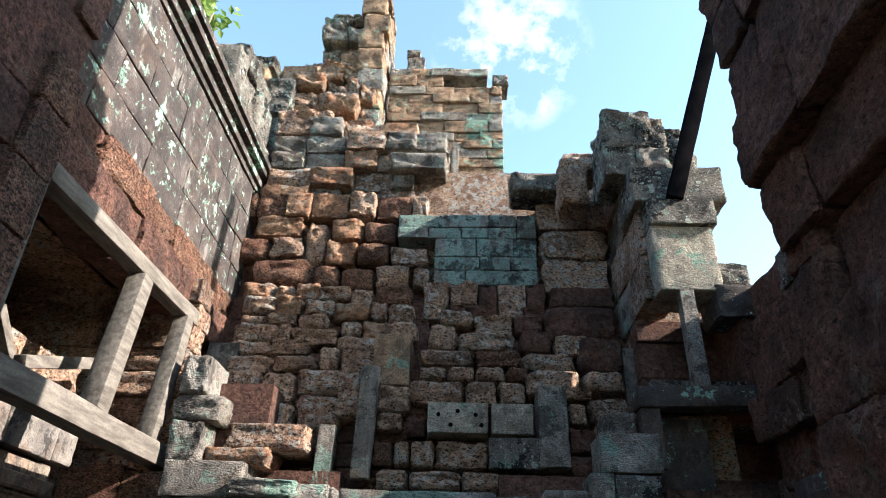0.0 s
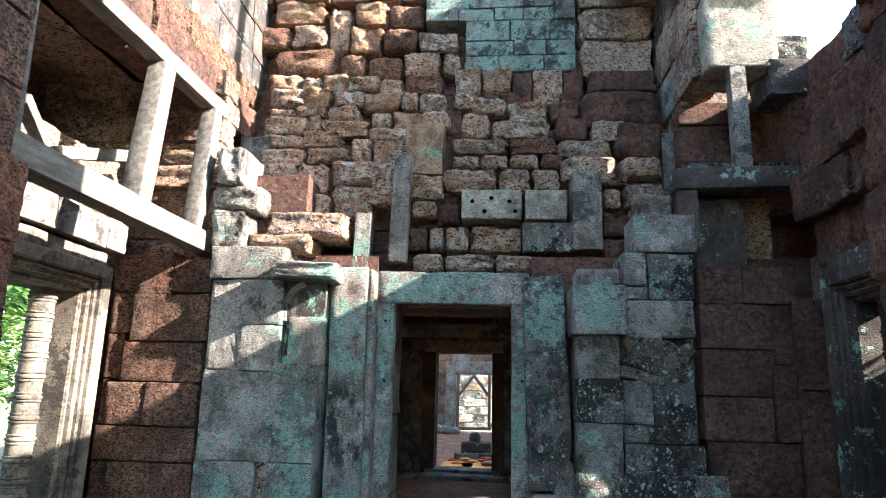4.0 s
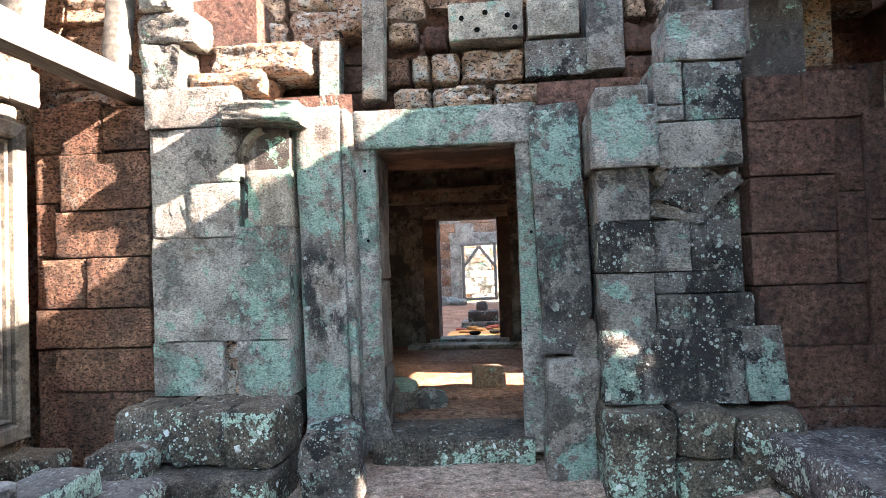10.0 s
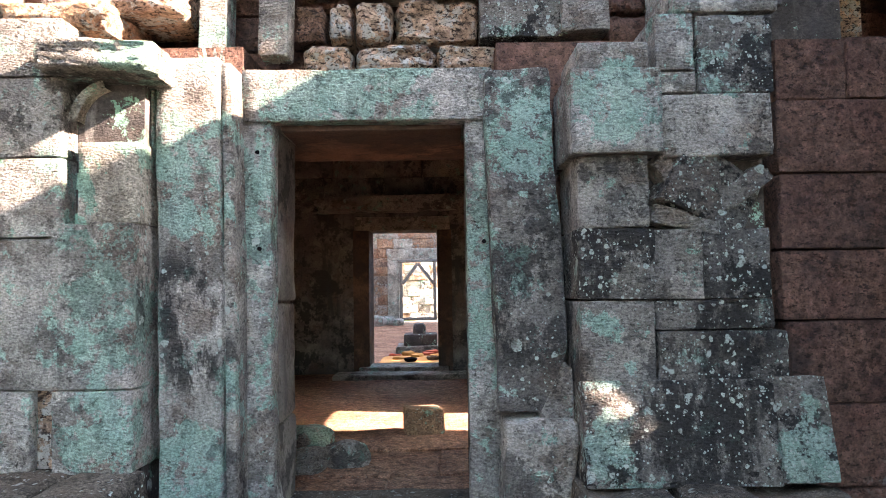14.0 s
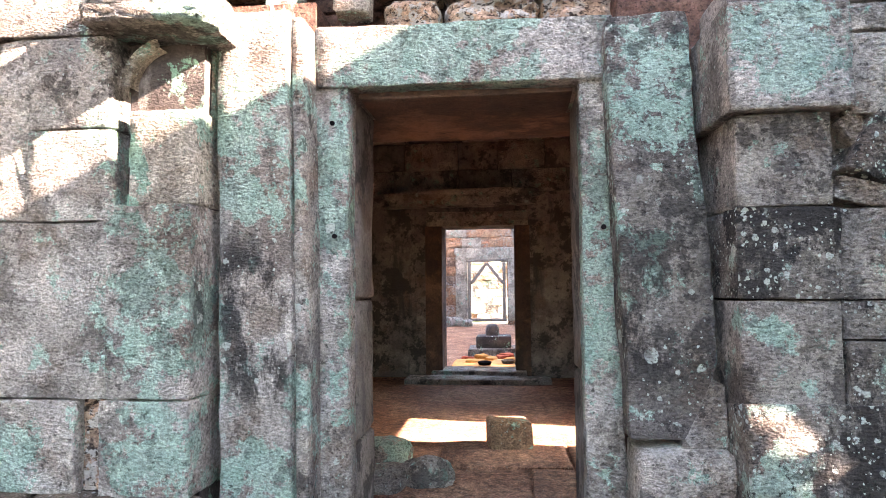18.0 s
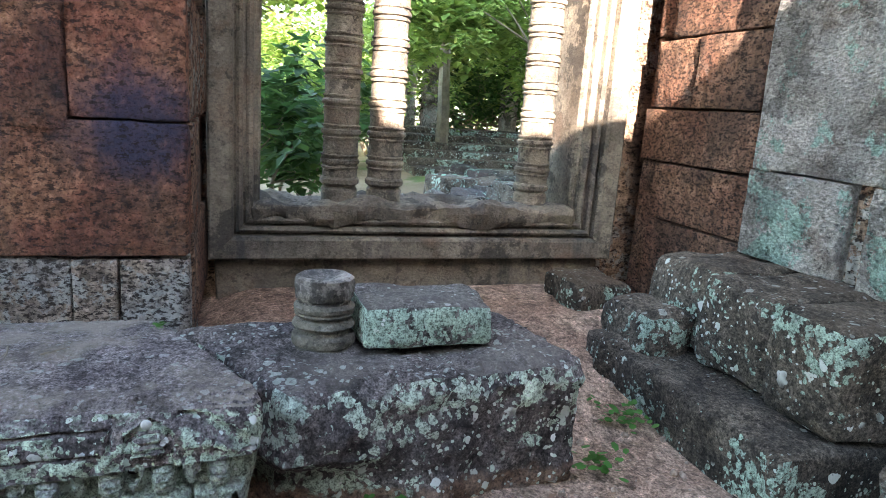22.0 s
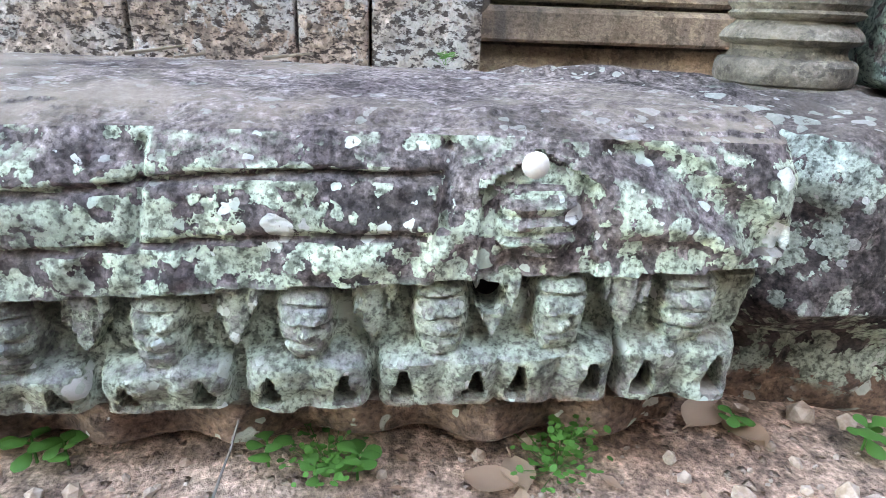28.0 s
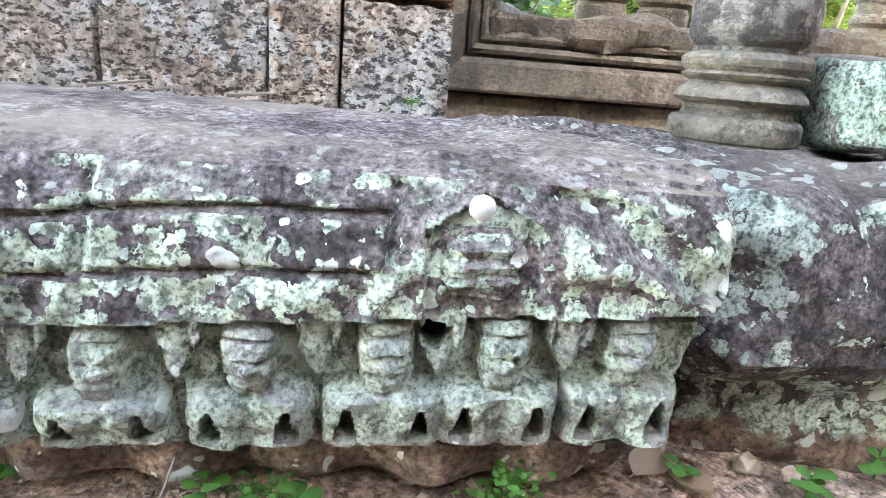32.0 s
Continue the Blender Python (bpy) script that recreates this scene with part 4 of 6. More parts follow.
courses(gable, "x", 0.15, -1, -0.45, 0.62, 5.43, 5.76, [SS_TEAL], (0.15, 0.17), (0.25, 0.5), 0.5, 0.015, "tight", lean_back, 0.010)
courses(gable, "x", 0.15, -1, 0.0, 1.18, 4.82, 5.43, [SS_TEAL], (0.15, 0.20), (0.3, 0.6), 0.5, 0.012, "tight", lean_back, 0.010)
courses(gable, "x", 0.15, -1, 0.62, 1.18, 5.43, 5.76, [SS_TEAL], (0.15, 0.17), (0.3, 0.6), 0.5, 0.012, "tight", lean_back, 0.010)
WORN = ("round", "cushion", "cushion")
laid(gable, [(-1.60, -0.92, 2.78, 2.97), (-1.61, -1.18, 2.98, 3.23), (-1.18, -0.76, 2.98, 3.32), (-1.57, -1.23, 3.24, 3.56), (-1.23, -0.78, 3.33, 3.60), (-1.92, -1.59, 3.35, 3.60),
             (-1.84, -1.62, 3.16, 3.35), (-2.00, -1.53, 3.58, 3.78), (-1.53, -1.07, 3.60, 3.79), (-1.07, -0.87, 3.60, 3.87), (-2.04, -1.58, 3.78, 3.96), (-1.58, -1.20, 3.79, 3.96),
             (-0.87, -0.50, 3.53, 3.83), (-0.94, -0.51, 3.84, 4.03), (-2.04, -1.57, 3.96, 4.19), (-1.57, -1.43, 3.97, 4.18), (-1.43, -0.96, 3.94, 4.14)], [LAT_BROWN], WORN, lean=lean_back)
laid(gable, [(-0.94, -0.72, 4.05, 4.24), (-0.72, -0.41, 4.00, 4.25), (-0.41, -0.12, 4.00, 4.23), (-2.04, -1.75, 4.20, 4.33), (-1.75, -1.42, 4.19, 4.34), (-1.42, -1.08, 4.15, 4.34),
             (-2.08, -1.69, 4.35, 4.58), (-1.69, -1.40, 4.36, 4.59), (-1.40, -1.05, 4.35, 4.56), (-1.05, -0.65, 4.27, 4.50), (-0.65, -0.47, 4.28, 4.50), (-0.47, -0.18, 4.24, 4.50),
             (-2.15, -1.78, 4.59, 4.82), (-1.78, -1.54, 4.60, 4.79), (-1.54, -1.25, 4.57, 4.80), (-1.25, -0.92, 4.57, 4.75), (-0.92, -0.65, 4.51, 4.73)], [LAT_BROWN, LAT_BROWN, LAT_ORANGE], WORN, lean=lean_back)
laid(gable, [(-0.64, -0.23, 4.52, 4.78), (-2.15, -1.40, 4.82, 5.16), (-1.40, -1.09, 4.80, 5.08), (-1.09, -0.67, 4.76, 5.06), (-0.66, -0.27, 4.79, 5.08), (-1.96, -1.56, 5.18, 5.47),
             (-1.55, -1.29, 5.10, 5.70), (-1.28, -0.92, 5.09, 5.41), (-0.92, -0.52, 5.09, 5.39), (-0.51, -0.08, 5.09, 5.33), (-0.25, -0.04, 4.80, 5.07), (-1.27, -0.87, 5.41, 5.73),
             (-0.87, -0.46, 5.40, 5.72), (-2.18, -1.59, 5.48, 5.76), (-2.4, -1.97, 5.16, 5.48)], [LAT_BROWN, LAT_ORANGE, LAT_RED], WORN, lean=lean_back)
laid(gable, [(-0.44, -0.13, 3.17, 3.42), (-0.42, -0.19, 2.98, 3.16), (-0.43, -0.26, 2.69, 2.90), (-0.26, -0.11, 2.69, 2.91), (-0.11, 0.11, 2.67, 2.92), (0.12, 0.57, 2.68, 2.92),
             (-0.13, 0.35, 3.25, 3.48), (0.38, 0.67, 3.24, 3.49), (0.68, 0.94, 3.27, 3.51), (-0.08, 0.19, 3.50, 3.67), (0.19, 0.46, 3.50, 3.66), (0.46, 0.76, 3.51, 3.67), (0.76, 0.98, 3.52, 3.67),
             (-0.08, 0.46, 3.68, 3.87), (0.47, 0.90, 3.68, 3.86), (-0.02, 0.29, 3.89, 4.18), (0.30, 0.86, 3.87, 4.10)], [LAT_BROWN, LAT_BROWN, LAT_RED], WORN, lean=lean_back)
laid(gable, [(-0.39, -0.11, 2.48, 2.67), (-0.10, 0.34, 2.49, 2.66), (0.35, 0.69, 2.49, 2.66), (-0.17, 0.03, 2.94, 3.13), (0.10, 0.46, 4.22, 4.42), (0.46, 0.86, 4.12, 4.33), (0.87, 1.18, 4.12, 4.36),
             (0.95, 1.46, 3.37, 3.63), (1.48, 1.88, 3.42, 3.64), (1.24, 1.54, 3.31, 3.40), (1.30, 1.46, 3.07, 3.28), (1.48, 1.85, 3.09, 3.32), (1.28, 1.52, 2.83, 3.05), (1.27, 1.56, 2.60, 2.82), (1.54, 1.86, 2.90, 3.07)], [LAT_BROWN, LAT_BROWN, LAT_DARK], WORN, lean=lean_back)
laid(gable, [(1.22, 2.0, 5.17, 5.57), (1.26, 1.98, 4.73, 5.16), (1.30, 1.96, 4.48, 4.72), (1.20, 1.95, 4.06, 4.47), (1.26, 1.58, 3.83, 4.04), (1.46, 1.92, 3.65, 4.02), (0.91, 1.24, 3.86, 4.11), (0.90, 1.44, 3.64, 3.84)],
     [LAT_BROWN, LAT_DARK], ("cushion", "worn"), 0.13, lean=lean_back)
for x0, x1, z0, z1 in ((-0.57, -0.42, 2.56, 3.53), (-0.89, -0.75, 2.50, 2.99)):
    stone(gable, ((x0 + x1) / 2, 0.10, (z0 + z1) / 2), (x1 - x0, 0.16, z1 - z0), SS_GREY, "tight", (0, 1.5, 0), "upright")
stone(gable, (-0.675, 0.30, 3.29), (0.22, 0.4, 0.42), LAT_BROWN, "cushion")
stone(gable, (-0.34, 0.55, 3.72), (0.35, 0.4, 0.51), SS_WARM, "tight")
stone(gable, (0.31, 0.30, 3.095), (0.53, 0.4, 0.265), SS_PALE, "tight")
stone(gable, (0.79, 0.31, 3.095), (0.36, 0.4, 0.265), SS_PALE, "tight")
stone(gable, (0.82, 0.33, 2.805), (0.47, 0.4, 0.26), SS_DARK, "tight")
stone(gable, (1.145, 0.28, 3.04), (0.25, 0.4, 0.70), SS_GREY, "tight")


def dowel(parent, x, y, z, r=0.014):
    """A small drilled hole: its shade painted as a shallow near-black disc, rim just proud of the face."""
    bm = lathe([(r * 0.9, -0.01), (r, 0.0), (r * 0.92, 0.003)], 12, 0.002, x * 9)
    part("dowel_hole", bm, NEAR_BLACK, parent, "", True).matrix_basis = pose(x, y, z, 90, 0, 0)


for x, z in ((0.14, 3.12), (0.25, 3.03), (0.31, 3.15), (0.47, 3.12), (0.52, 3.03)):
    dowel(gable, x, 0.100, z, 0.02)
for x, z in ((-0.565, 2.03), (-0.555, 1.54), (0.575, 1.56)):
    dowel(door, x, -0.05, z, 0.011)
# tower behind
tower = setting("tower", box(-2.0, 0.85, 2.3, 4.4, 4.2, 8.6), LAT_BROWN, "ruined stepped sanctuary tower of brick-like stone", "tower")
courses(tower, "x", 2.1, -1, -0.9, 0.9, 6.2, 9.35, [SS_WARM, SS_WARM, SS_GREY], (0.15, 0.24), (0.3, 0.7), 0.5, 0.03, "sharp", None, 0.006, 0.25)
courses(tower, "x", 1.1, -1, -2.2, -0.3, 6.0, 7.4, [LAT_ORANGE, LAT_BROWN, SS_GREY], (0.2, 0.3), (0.35, 0.6), 0.7, 0.12, "worn")
courses(tower, "x", 1.35, -1, -2.3, -1.0, 7.4, 9.3, [LAT_ORANGE, LAT_BROWN], (0.22, 0.36), (0.28, 0.5), 0.9, 0.16, "round", lambda z: (z - 7.4) * 0.25)
courses(tower, "y", -0.95, 1, 1.6, 2.6, 7.6, 10.6, [SS_GREY, SS_WARM], (0.3, 0.5), (0.3, 0.5), 0.4, 0.05, "worn")
courses(tower, "x", 1.7, -1, -2.0, -0.95, 9.3, 10.6, [LAT_BROWN, SS_GREY], (0.22, 0.36), (0.28, 0.5), 0.9, 0.16, "round", lambda z: (z - 9.3) * 0.2, 0.008, 0.5)

courses(tower, "x", 1.2, -1, -3.0, -2.2, 6.4, 9.0, [SS_GREY, SS_DARK, SS_WARM], (0.25, 0.4), (0.3, 0.5), 0.6, 0.08, "worn", lambda z: (z - 6.4) * 0.1, 0.006, 0.3)
for c, s in (((-0.5, 2.3, 9.5), (0.28, 0.3, 0.3)), ((-0.55, 2.3, 9.75), (0.22, 0.3, 0.16)), ((0.88, 2.3, 9.1), (0.24, 0.4, 0.2)), ((0.95, 2.3, 6.95), (0.3, 0.4, 0.6)), ((1.1, 2.3, 6.6), (0.4, 0.4, 0.4)), ((-0.35, 1.4, 7.0), (0.9, 0.6, 0.3)), ((-0.25, 1.2, 6.55), (0.7, 0.6, 0.25))):
    stone(tower, c, s, SS_GREY, "worn")
part("core", box(-2.6, -1.0, 1.9, 3.2, 6.0, 9.2), LAT_ORANGE, tower)
stone(tower, (0.18, 2.0, 7.0), (0.1, 0.2, 1.3), SS_GREY, "sharp", (0, 0, 0), "upright")

# ---- side walls ----
def side_wall(sign, name):
    """A window bay and the pier that projects in front of it; sign -1 is the bay of the fallen lintel."""
    wx = sign * 2.8
    w = setting(name, box(*sorted((wx + sign * 0.12, wx + sign * 0.55)), -3.2, -2.6, -0.1, 2.6), LAT_BROWN, "laterite side wall with a stone window", "wall")
    part("core", box(*sorted((wx + sign * 0.12, wx + sign * 0.55)), -0.5, 0.3, -0.1, 2.6), LAT_BROWN, w)
    part("core", box(*sorted((wx + sign * 0.06, wx + sign * 0.5)), -2.6, -0.5, -0.1, 0.28), LAT_BROWN, w)
    return w


wall_west, wall_east = side_wall(-1, "wall_west"), side_wall(1, "wall_east")
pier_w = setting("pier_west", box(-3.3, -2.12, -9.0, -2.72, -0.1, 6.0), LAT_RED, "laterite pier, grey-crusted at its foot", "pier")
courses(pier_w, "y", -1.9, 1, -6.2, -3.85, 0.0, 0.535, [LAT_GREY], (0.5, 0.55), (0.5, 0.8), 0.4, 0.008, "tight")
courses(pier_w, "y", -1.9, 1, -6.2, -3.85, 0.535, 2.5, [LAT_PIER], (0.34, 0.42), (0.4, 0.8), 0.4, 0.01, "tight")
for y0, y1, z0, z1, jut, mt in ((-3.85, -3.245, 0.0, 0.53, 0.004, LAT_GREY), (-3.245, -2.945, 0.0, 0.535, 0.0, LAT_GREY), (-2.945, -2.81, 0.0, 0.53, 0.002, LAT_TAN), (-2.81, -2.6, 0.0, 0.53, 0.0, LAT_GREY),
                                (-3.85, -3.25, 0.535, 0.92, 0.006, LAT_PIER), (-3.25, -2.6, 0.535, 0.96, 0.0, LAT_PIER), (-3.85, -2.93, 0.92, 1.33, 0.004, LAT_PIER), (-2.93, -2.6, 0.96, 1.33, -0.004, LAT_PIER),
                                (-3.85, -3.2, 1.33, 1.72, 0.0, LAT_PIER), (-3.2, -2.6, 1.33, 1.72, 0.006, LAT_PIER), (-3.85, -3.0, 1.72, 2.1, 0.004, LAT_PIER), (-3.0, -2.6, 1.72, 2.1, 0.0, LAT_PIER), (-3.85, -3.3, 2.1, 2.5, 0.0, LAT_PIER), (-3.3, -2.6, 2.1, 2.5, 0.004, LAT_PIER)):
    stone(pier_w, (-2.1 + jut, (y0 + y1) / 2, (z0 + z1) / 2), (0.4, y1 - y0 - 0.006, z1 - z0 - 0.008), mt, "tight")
# upper courses in darker laterite: the shade up here is painted as colour
courses(pier_w, "y", -2.08, 1, -6.2, -2.6, 2.5, 5.4, [LAT_DARK], (0.34, 0.42), (0.4, 0.8), 0.4, 0.03, "sharp")
courses(pier_w, "x", -2.6, 1, -3.0, -2.0, 0.2, 4.4, [LAT_RED], (0.34, 0.42), (0.4, 0.8), 0.3, 0.02, "sharp")
# whole pier in the darker laterite, so its shade lies in the colour
pier_e = setting("pier_east", box(2.3, 3.4, -9.0, -2.8, -0.1, 5.6), LAT_DARK, "laterite pier with a jagged broken edge, its shade put into a dark colour", "pier")
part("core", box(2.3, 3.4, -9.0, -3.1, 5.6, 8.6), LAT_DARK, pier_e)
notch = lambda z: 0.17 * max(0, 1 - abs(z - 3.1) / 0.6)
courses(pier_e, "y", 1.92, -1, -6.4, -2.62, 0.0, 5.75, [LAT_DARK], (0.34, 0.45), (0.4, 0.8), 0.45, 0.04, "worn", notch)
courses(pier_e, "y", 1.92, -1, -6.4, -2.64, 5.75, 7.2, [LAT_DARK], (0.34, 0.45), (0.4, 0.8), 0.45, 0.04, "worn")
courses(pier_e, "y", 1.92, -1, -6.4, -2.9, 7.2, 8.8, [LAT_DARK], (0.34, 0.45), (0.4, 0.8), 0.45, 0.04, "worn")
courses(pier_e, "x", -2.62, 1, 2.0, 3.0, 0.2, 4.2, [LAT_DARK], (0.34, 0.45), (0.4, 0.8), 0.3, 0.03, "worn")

# upper west wall: laterite band, grey slabs, cornice
upper = setting("wall_upper_west", box(-3.0, -2.62, -4.5, 1.9, 4.2, 6.5), LAT_BROWN, "overhanging upper wall of grey slabs above a laterite band", "wall")
courses(upper, "y", -2.22, 1, -5.0, 1.2, 3.92, 4.32, [LAT_DARK], (0.3, 0.4), (0.5, 0.9), 0.4, 0.03, "worn")
courses(upper, "y", -2.26, 1, -5.0, 1.5, 4.32, 4.62, [LAT_DARK, LAT_RED], (0.28, 0.3), (0.5, 0.9), 0.4, 0.03, "worn")
courses(upper, "y", -2.30, 1, -5.0, 1.6, 4.62, 6.15, [SS_SLAB], (0.36, 0.42), (0.5, 0.9), 0.35, 0.006, "sharp", None, 0.01)
for k, (z, o) in enumerate(((6.15, 0.02), (6.23, 0.06), (6.31, 0.03), (6.39, 0.10), (6.48, 0.14))):
    part("cornice", box(-2.7, -2.30 + o, -5.0, 1.7, z, z + 0.075), SS_SLAB, upper)
courses(upper, "y", -2.3, 1, 0.2, 2.2, 6.55, 7.6, [SS_GREY, SS_DARK], (0.2, 0.3), (0.4, 0.6), 0.5, 0.06, "worn", None, 0.008, 0.5)


for c, s in (((-2.5, 0.1, 6.75), (0.5, 0.5, 0.35)), ((-2.5, 0.75, 7.0), (0.5, 0.5, 0.7)), ((-2.55, 0.45, 7.5), (0.5, 0.9, 0.3)), ((-2.5, -0.05, 7.1), (0.4, 0.3, 0.6))):
    stone(upper, c, s, SS_DARK, "worn")


# ---- windows ----
def sweep(y0, y1, z0, z1, x, sign, profile, material, parent, names):
    """A mitred moulded frame round an opening: four sides, each a part. profile: (outwards, proud) pairs from the opening out."""
    cs = [(y0, z0, -1, -1), (y1, z0, 1, -1), (y1, z1, 1, 1), (y0, z1, -1, 1)]
    for k in range(4):
        bm = bmesh.new()
        ends = []
        for c in (cs[k], cs[(k + 1) % 4]):
            ends.append([bm.verts.new((x - sign * p, c[0] + c[2] * o, c[1] + c[3] * o)) for o, p in profile])
        for i in range(len(profile) - 1):
            bm.faces.new((ends[0][i], ends[0][i + 1], ends[1][i + 1], ends[1][i]))
        part(names[k], bm, material, parent)


PROFILE = [(0.0, -0.35), (0.0, -0.03), (0.012, -0.012), (0.03, -0.012), (0.033, 0.02), (0.05, 0.035), (0.062, 0.03), (0.065, 0.008), (0.076, 0.008), (0.079, 0.045), (0.092, 0.058), (0.104, 0.05), (0.107, 0.02), (0.117, 0.02), (0.12, 0.07), (0.135, 0.085), (0.215, 0.088), (0.225, 0.08), (0.225, -0.2)]
FOOT = [(0.088, 0.0), (0.09, 0.1), (0.080, 0.115), (0.098, 0.13), (0.098, 0.15), (0.085, 0.165)]
SHAFT = [(0.087, 0.160)] + [(0.087 + 0.0015 * math.sin(k * 1.7), 0.165 + 0.0725 * k) for k in range(20)] + [(0.087, 1.615)]
HEAD = [(0.088, 1.605), (0.096, 1.612), (0.098, 1.625), (0.09, 1.632), (0.09, 1.66)]
RING = [(0.080, 0.0), (0.093, 0.004), (0.094, 0.012), (0.087, 0.016), (0.087, 0.024), (0.096, 0.028), (0.099, 0.038), (0.096, 0.048), (0.088, 0.052), (0.088, 0.06), (0.094, 0.064), (0.094, 0.072), (0.080, 0.076)]


def ring_mesh(seed):
    bm = lathe(RING, 22, 0.004, seed)
    me = bpy.data.meshes.new("ring")
    bm.to_mesh(me)
    bm.free()
    me.shade_smooth()
    me.set_sharp_from_angle(angle=radians(34))
    return me


RINGS = [ring_mesh(k * 2.3) for k in range(4)]


def window(name, sign, ys, mat):
    x = sign * 2.8
    w = setting(name, rock(0.4, 2.0, 0.30, 0.03, 0.1, 0.01, 21, 3, 0.006), mat, "carved sandstone window frame, moulded, no glazing", "window", True)
    w.matrix_basis = pose(sign * 2.96, -1.55, 2.34)
    sweep(-2.36, -0.76, 0.55, 2.14, x, sign, PROFILE, mat, w, ("sill_moulding", "jamb_moulding", "lintel_moulding", "jamb_moulding"))
    bm = rock(0.40, 1.66, 0.10, 0.03, 0.04, 0.05, 22, 5, 0.02)
    part("window_sill", bm, mat, w, "eroded sill top", True).matrix_basis = pose(sign * 2.95, -1.56, 0.535)
    part("apron", rock(0.3, 2.0, 0.4, 0.03, 0.2, 0.01, 23), mat, w, "", True).matrix_basis = pose(sign * 2.93, -1.56, 0.12)
    for y in ys:
        b = tagged(thing("baluster", sign * 3.0, y, 0.53), "turned stone baluster with carved rings in the window", "baluster", "window balusters")
        here = pose(sign * 3.0, y, 0.53)
        for nm, profile in (("foot", FOOT), ("shaft", SHAFT), ("head", HEAD)):
            piece = part(nm, lathe(profile, 22, 0.005, y * 3), mat, b, "", True)
            piece.matrix_basis = here
            if nm == "shaft":
                shaft = piece
        for k in range(10):
            ring = obj("ring", RINGS[k % 4], mat)
            ring.parent = shaft
            ring.matrix_basis = pose(0, 0, 0.2 + 0.145 * k, 0, 0, 70 * k)
    return w


window("window_1", -1, (-1.97, -1.74, -0.91), SS_FRAME)
# window_2 gets darker stone than window_1: its shade is put into the colour
window("window_2", 1, (-2.0, -1.72, -1.44, -1.16, -0.9), SS_SLAB)
courses(wall_west, "y", -2.72, 1, -2.6, -0.4, 2.5, 2.75, [SS_REVEAL], (0.2, 0.25), (0.5, 0.8), 0.4, 0.02, "sharp")
courses(wall_west, "y", -2.85, 1, -2.6, -0.4, 2.75, 3.3, [SS_FRAME, LAT_BROWN], (0.2, 0.3), (0.4, 0.7), 0.4, 0.1, "worn", None, 0.01, 0.3)
courses(wall_west, "x", -0.15, -1, -3.9, -2.1, 2.5, 4.3, [LAT_BROWN], (0.2, 0.3), (0.4, 0.7), 0.3, 0.04, "worn")
# back of the east recess: deep shade put into dark stone
courses(wall_east, "x", 0.9, -1, 1.95, 3.5, 2.3, 3.3, [LAT_DARK], (0.2, 0.3), (0.4, 0.7), 0.3, 0.04, "worn")
courses(wall_west, "y", -3.9, 1, -5, 1.2, 2.4, 4.6, [LAT_BROWN], (0.2, 0.3), (0.4, 0.7), 0.4, 0.05, "worn")
part("vault_top", box(-4.2, -2.5, -5, 1.2, 4.2, 4.5), LAT_BROWN, wall_west)
# upper east wall, shade painted with the darker stones
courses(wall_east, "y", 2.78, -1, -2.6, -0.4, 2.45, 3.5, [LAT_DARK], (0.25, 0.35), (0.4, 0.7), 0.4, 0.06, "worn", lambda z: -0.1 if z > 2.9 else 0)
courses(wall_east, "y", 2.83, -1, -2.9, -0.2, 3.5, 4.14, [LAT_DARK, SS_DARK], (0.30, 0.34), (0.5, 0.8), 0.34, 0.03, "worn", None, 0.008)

# ---- timber shoring ----
def beam(name, a, b, w, d, material, parent, seed=0):
    a, b = Vector(a), Vector(b)
    bm = rock(w, d, (b - a).length, 0.012, 0.2, 0.006, seed, 3, 0.003)
    ob = part(name, bm, material, parent, "", True)
    ob.matrix_basis = Matrix.Translation((a + b) / 2) @ (b - a).to_track_quat("Z", "Y").to_matrix().to_4x4()
    return ob


shore = tagged(thing("timber_shoring", -2.15, -1.3, 2.55), "weathered grey timber frame propping the upper west opening", "shoring")
beam("bottom_beam", (-2.15, -2.62, 2.64), (-2.12, -0.06, 2.63), 0.16, 0.17, TIMBER, shore, 1)
beam("top_beam", (-2.17, -2.6, 3.84), (-2.17, -0.12, 3.90), 0.14, 0.13, TIMBER, shore, 2)
beam("post", (-2.15, -1.28, 2.72), (-2.15, -1.16, 3.8), 0.15, 0.16, TIMBER, shore, 3)
beam("post", (-2.15, -0.42, 2.72), (-2.15, -0.3, 3.84), 0.14, 0.14, TIMBER, shore, 4)
beam("post", (-2.16, -2.52, 2.72), (-2.16, -2.55, 3.8), 0.13, 0.12, TIMBER, shore, 5)

beam("brace", (-2.55, -1.6, 2.95), (-2.5, -0.55, 3.3), 0.1, 0.09, TIMBER, shore, 8)
beam("brace", (-2.9, -0.9, 2.75), (-2.6, -1.9, 3.2), 0.09, 0.09, TIMBER, shore, 9)
# ---- east corner: opening, prop, capital ----
corner = setting("corner_east", box(2.05, 2.75, 0.3, 1.35, 2.3, 6.4), LAT_BROWN, "broken corner masonry with a stacked capital", "masonry")
courses(corner, "y", 2.02, -1, -0.2, 1.2, 4.14, 5.8, [SS_SLAB, SS_GREY, LAT_BROWN], (0.36, 0.5), (0.5, 0.9), 0.3, 0.02, "sharp")
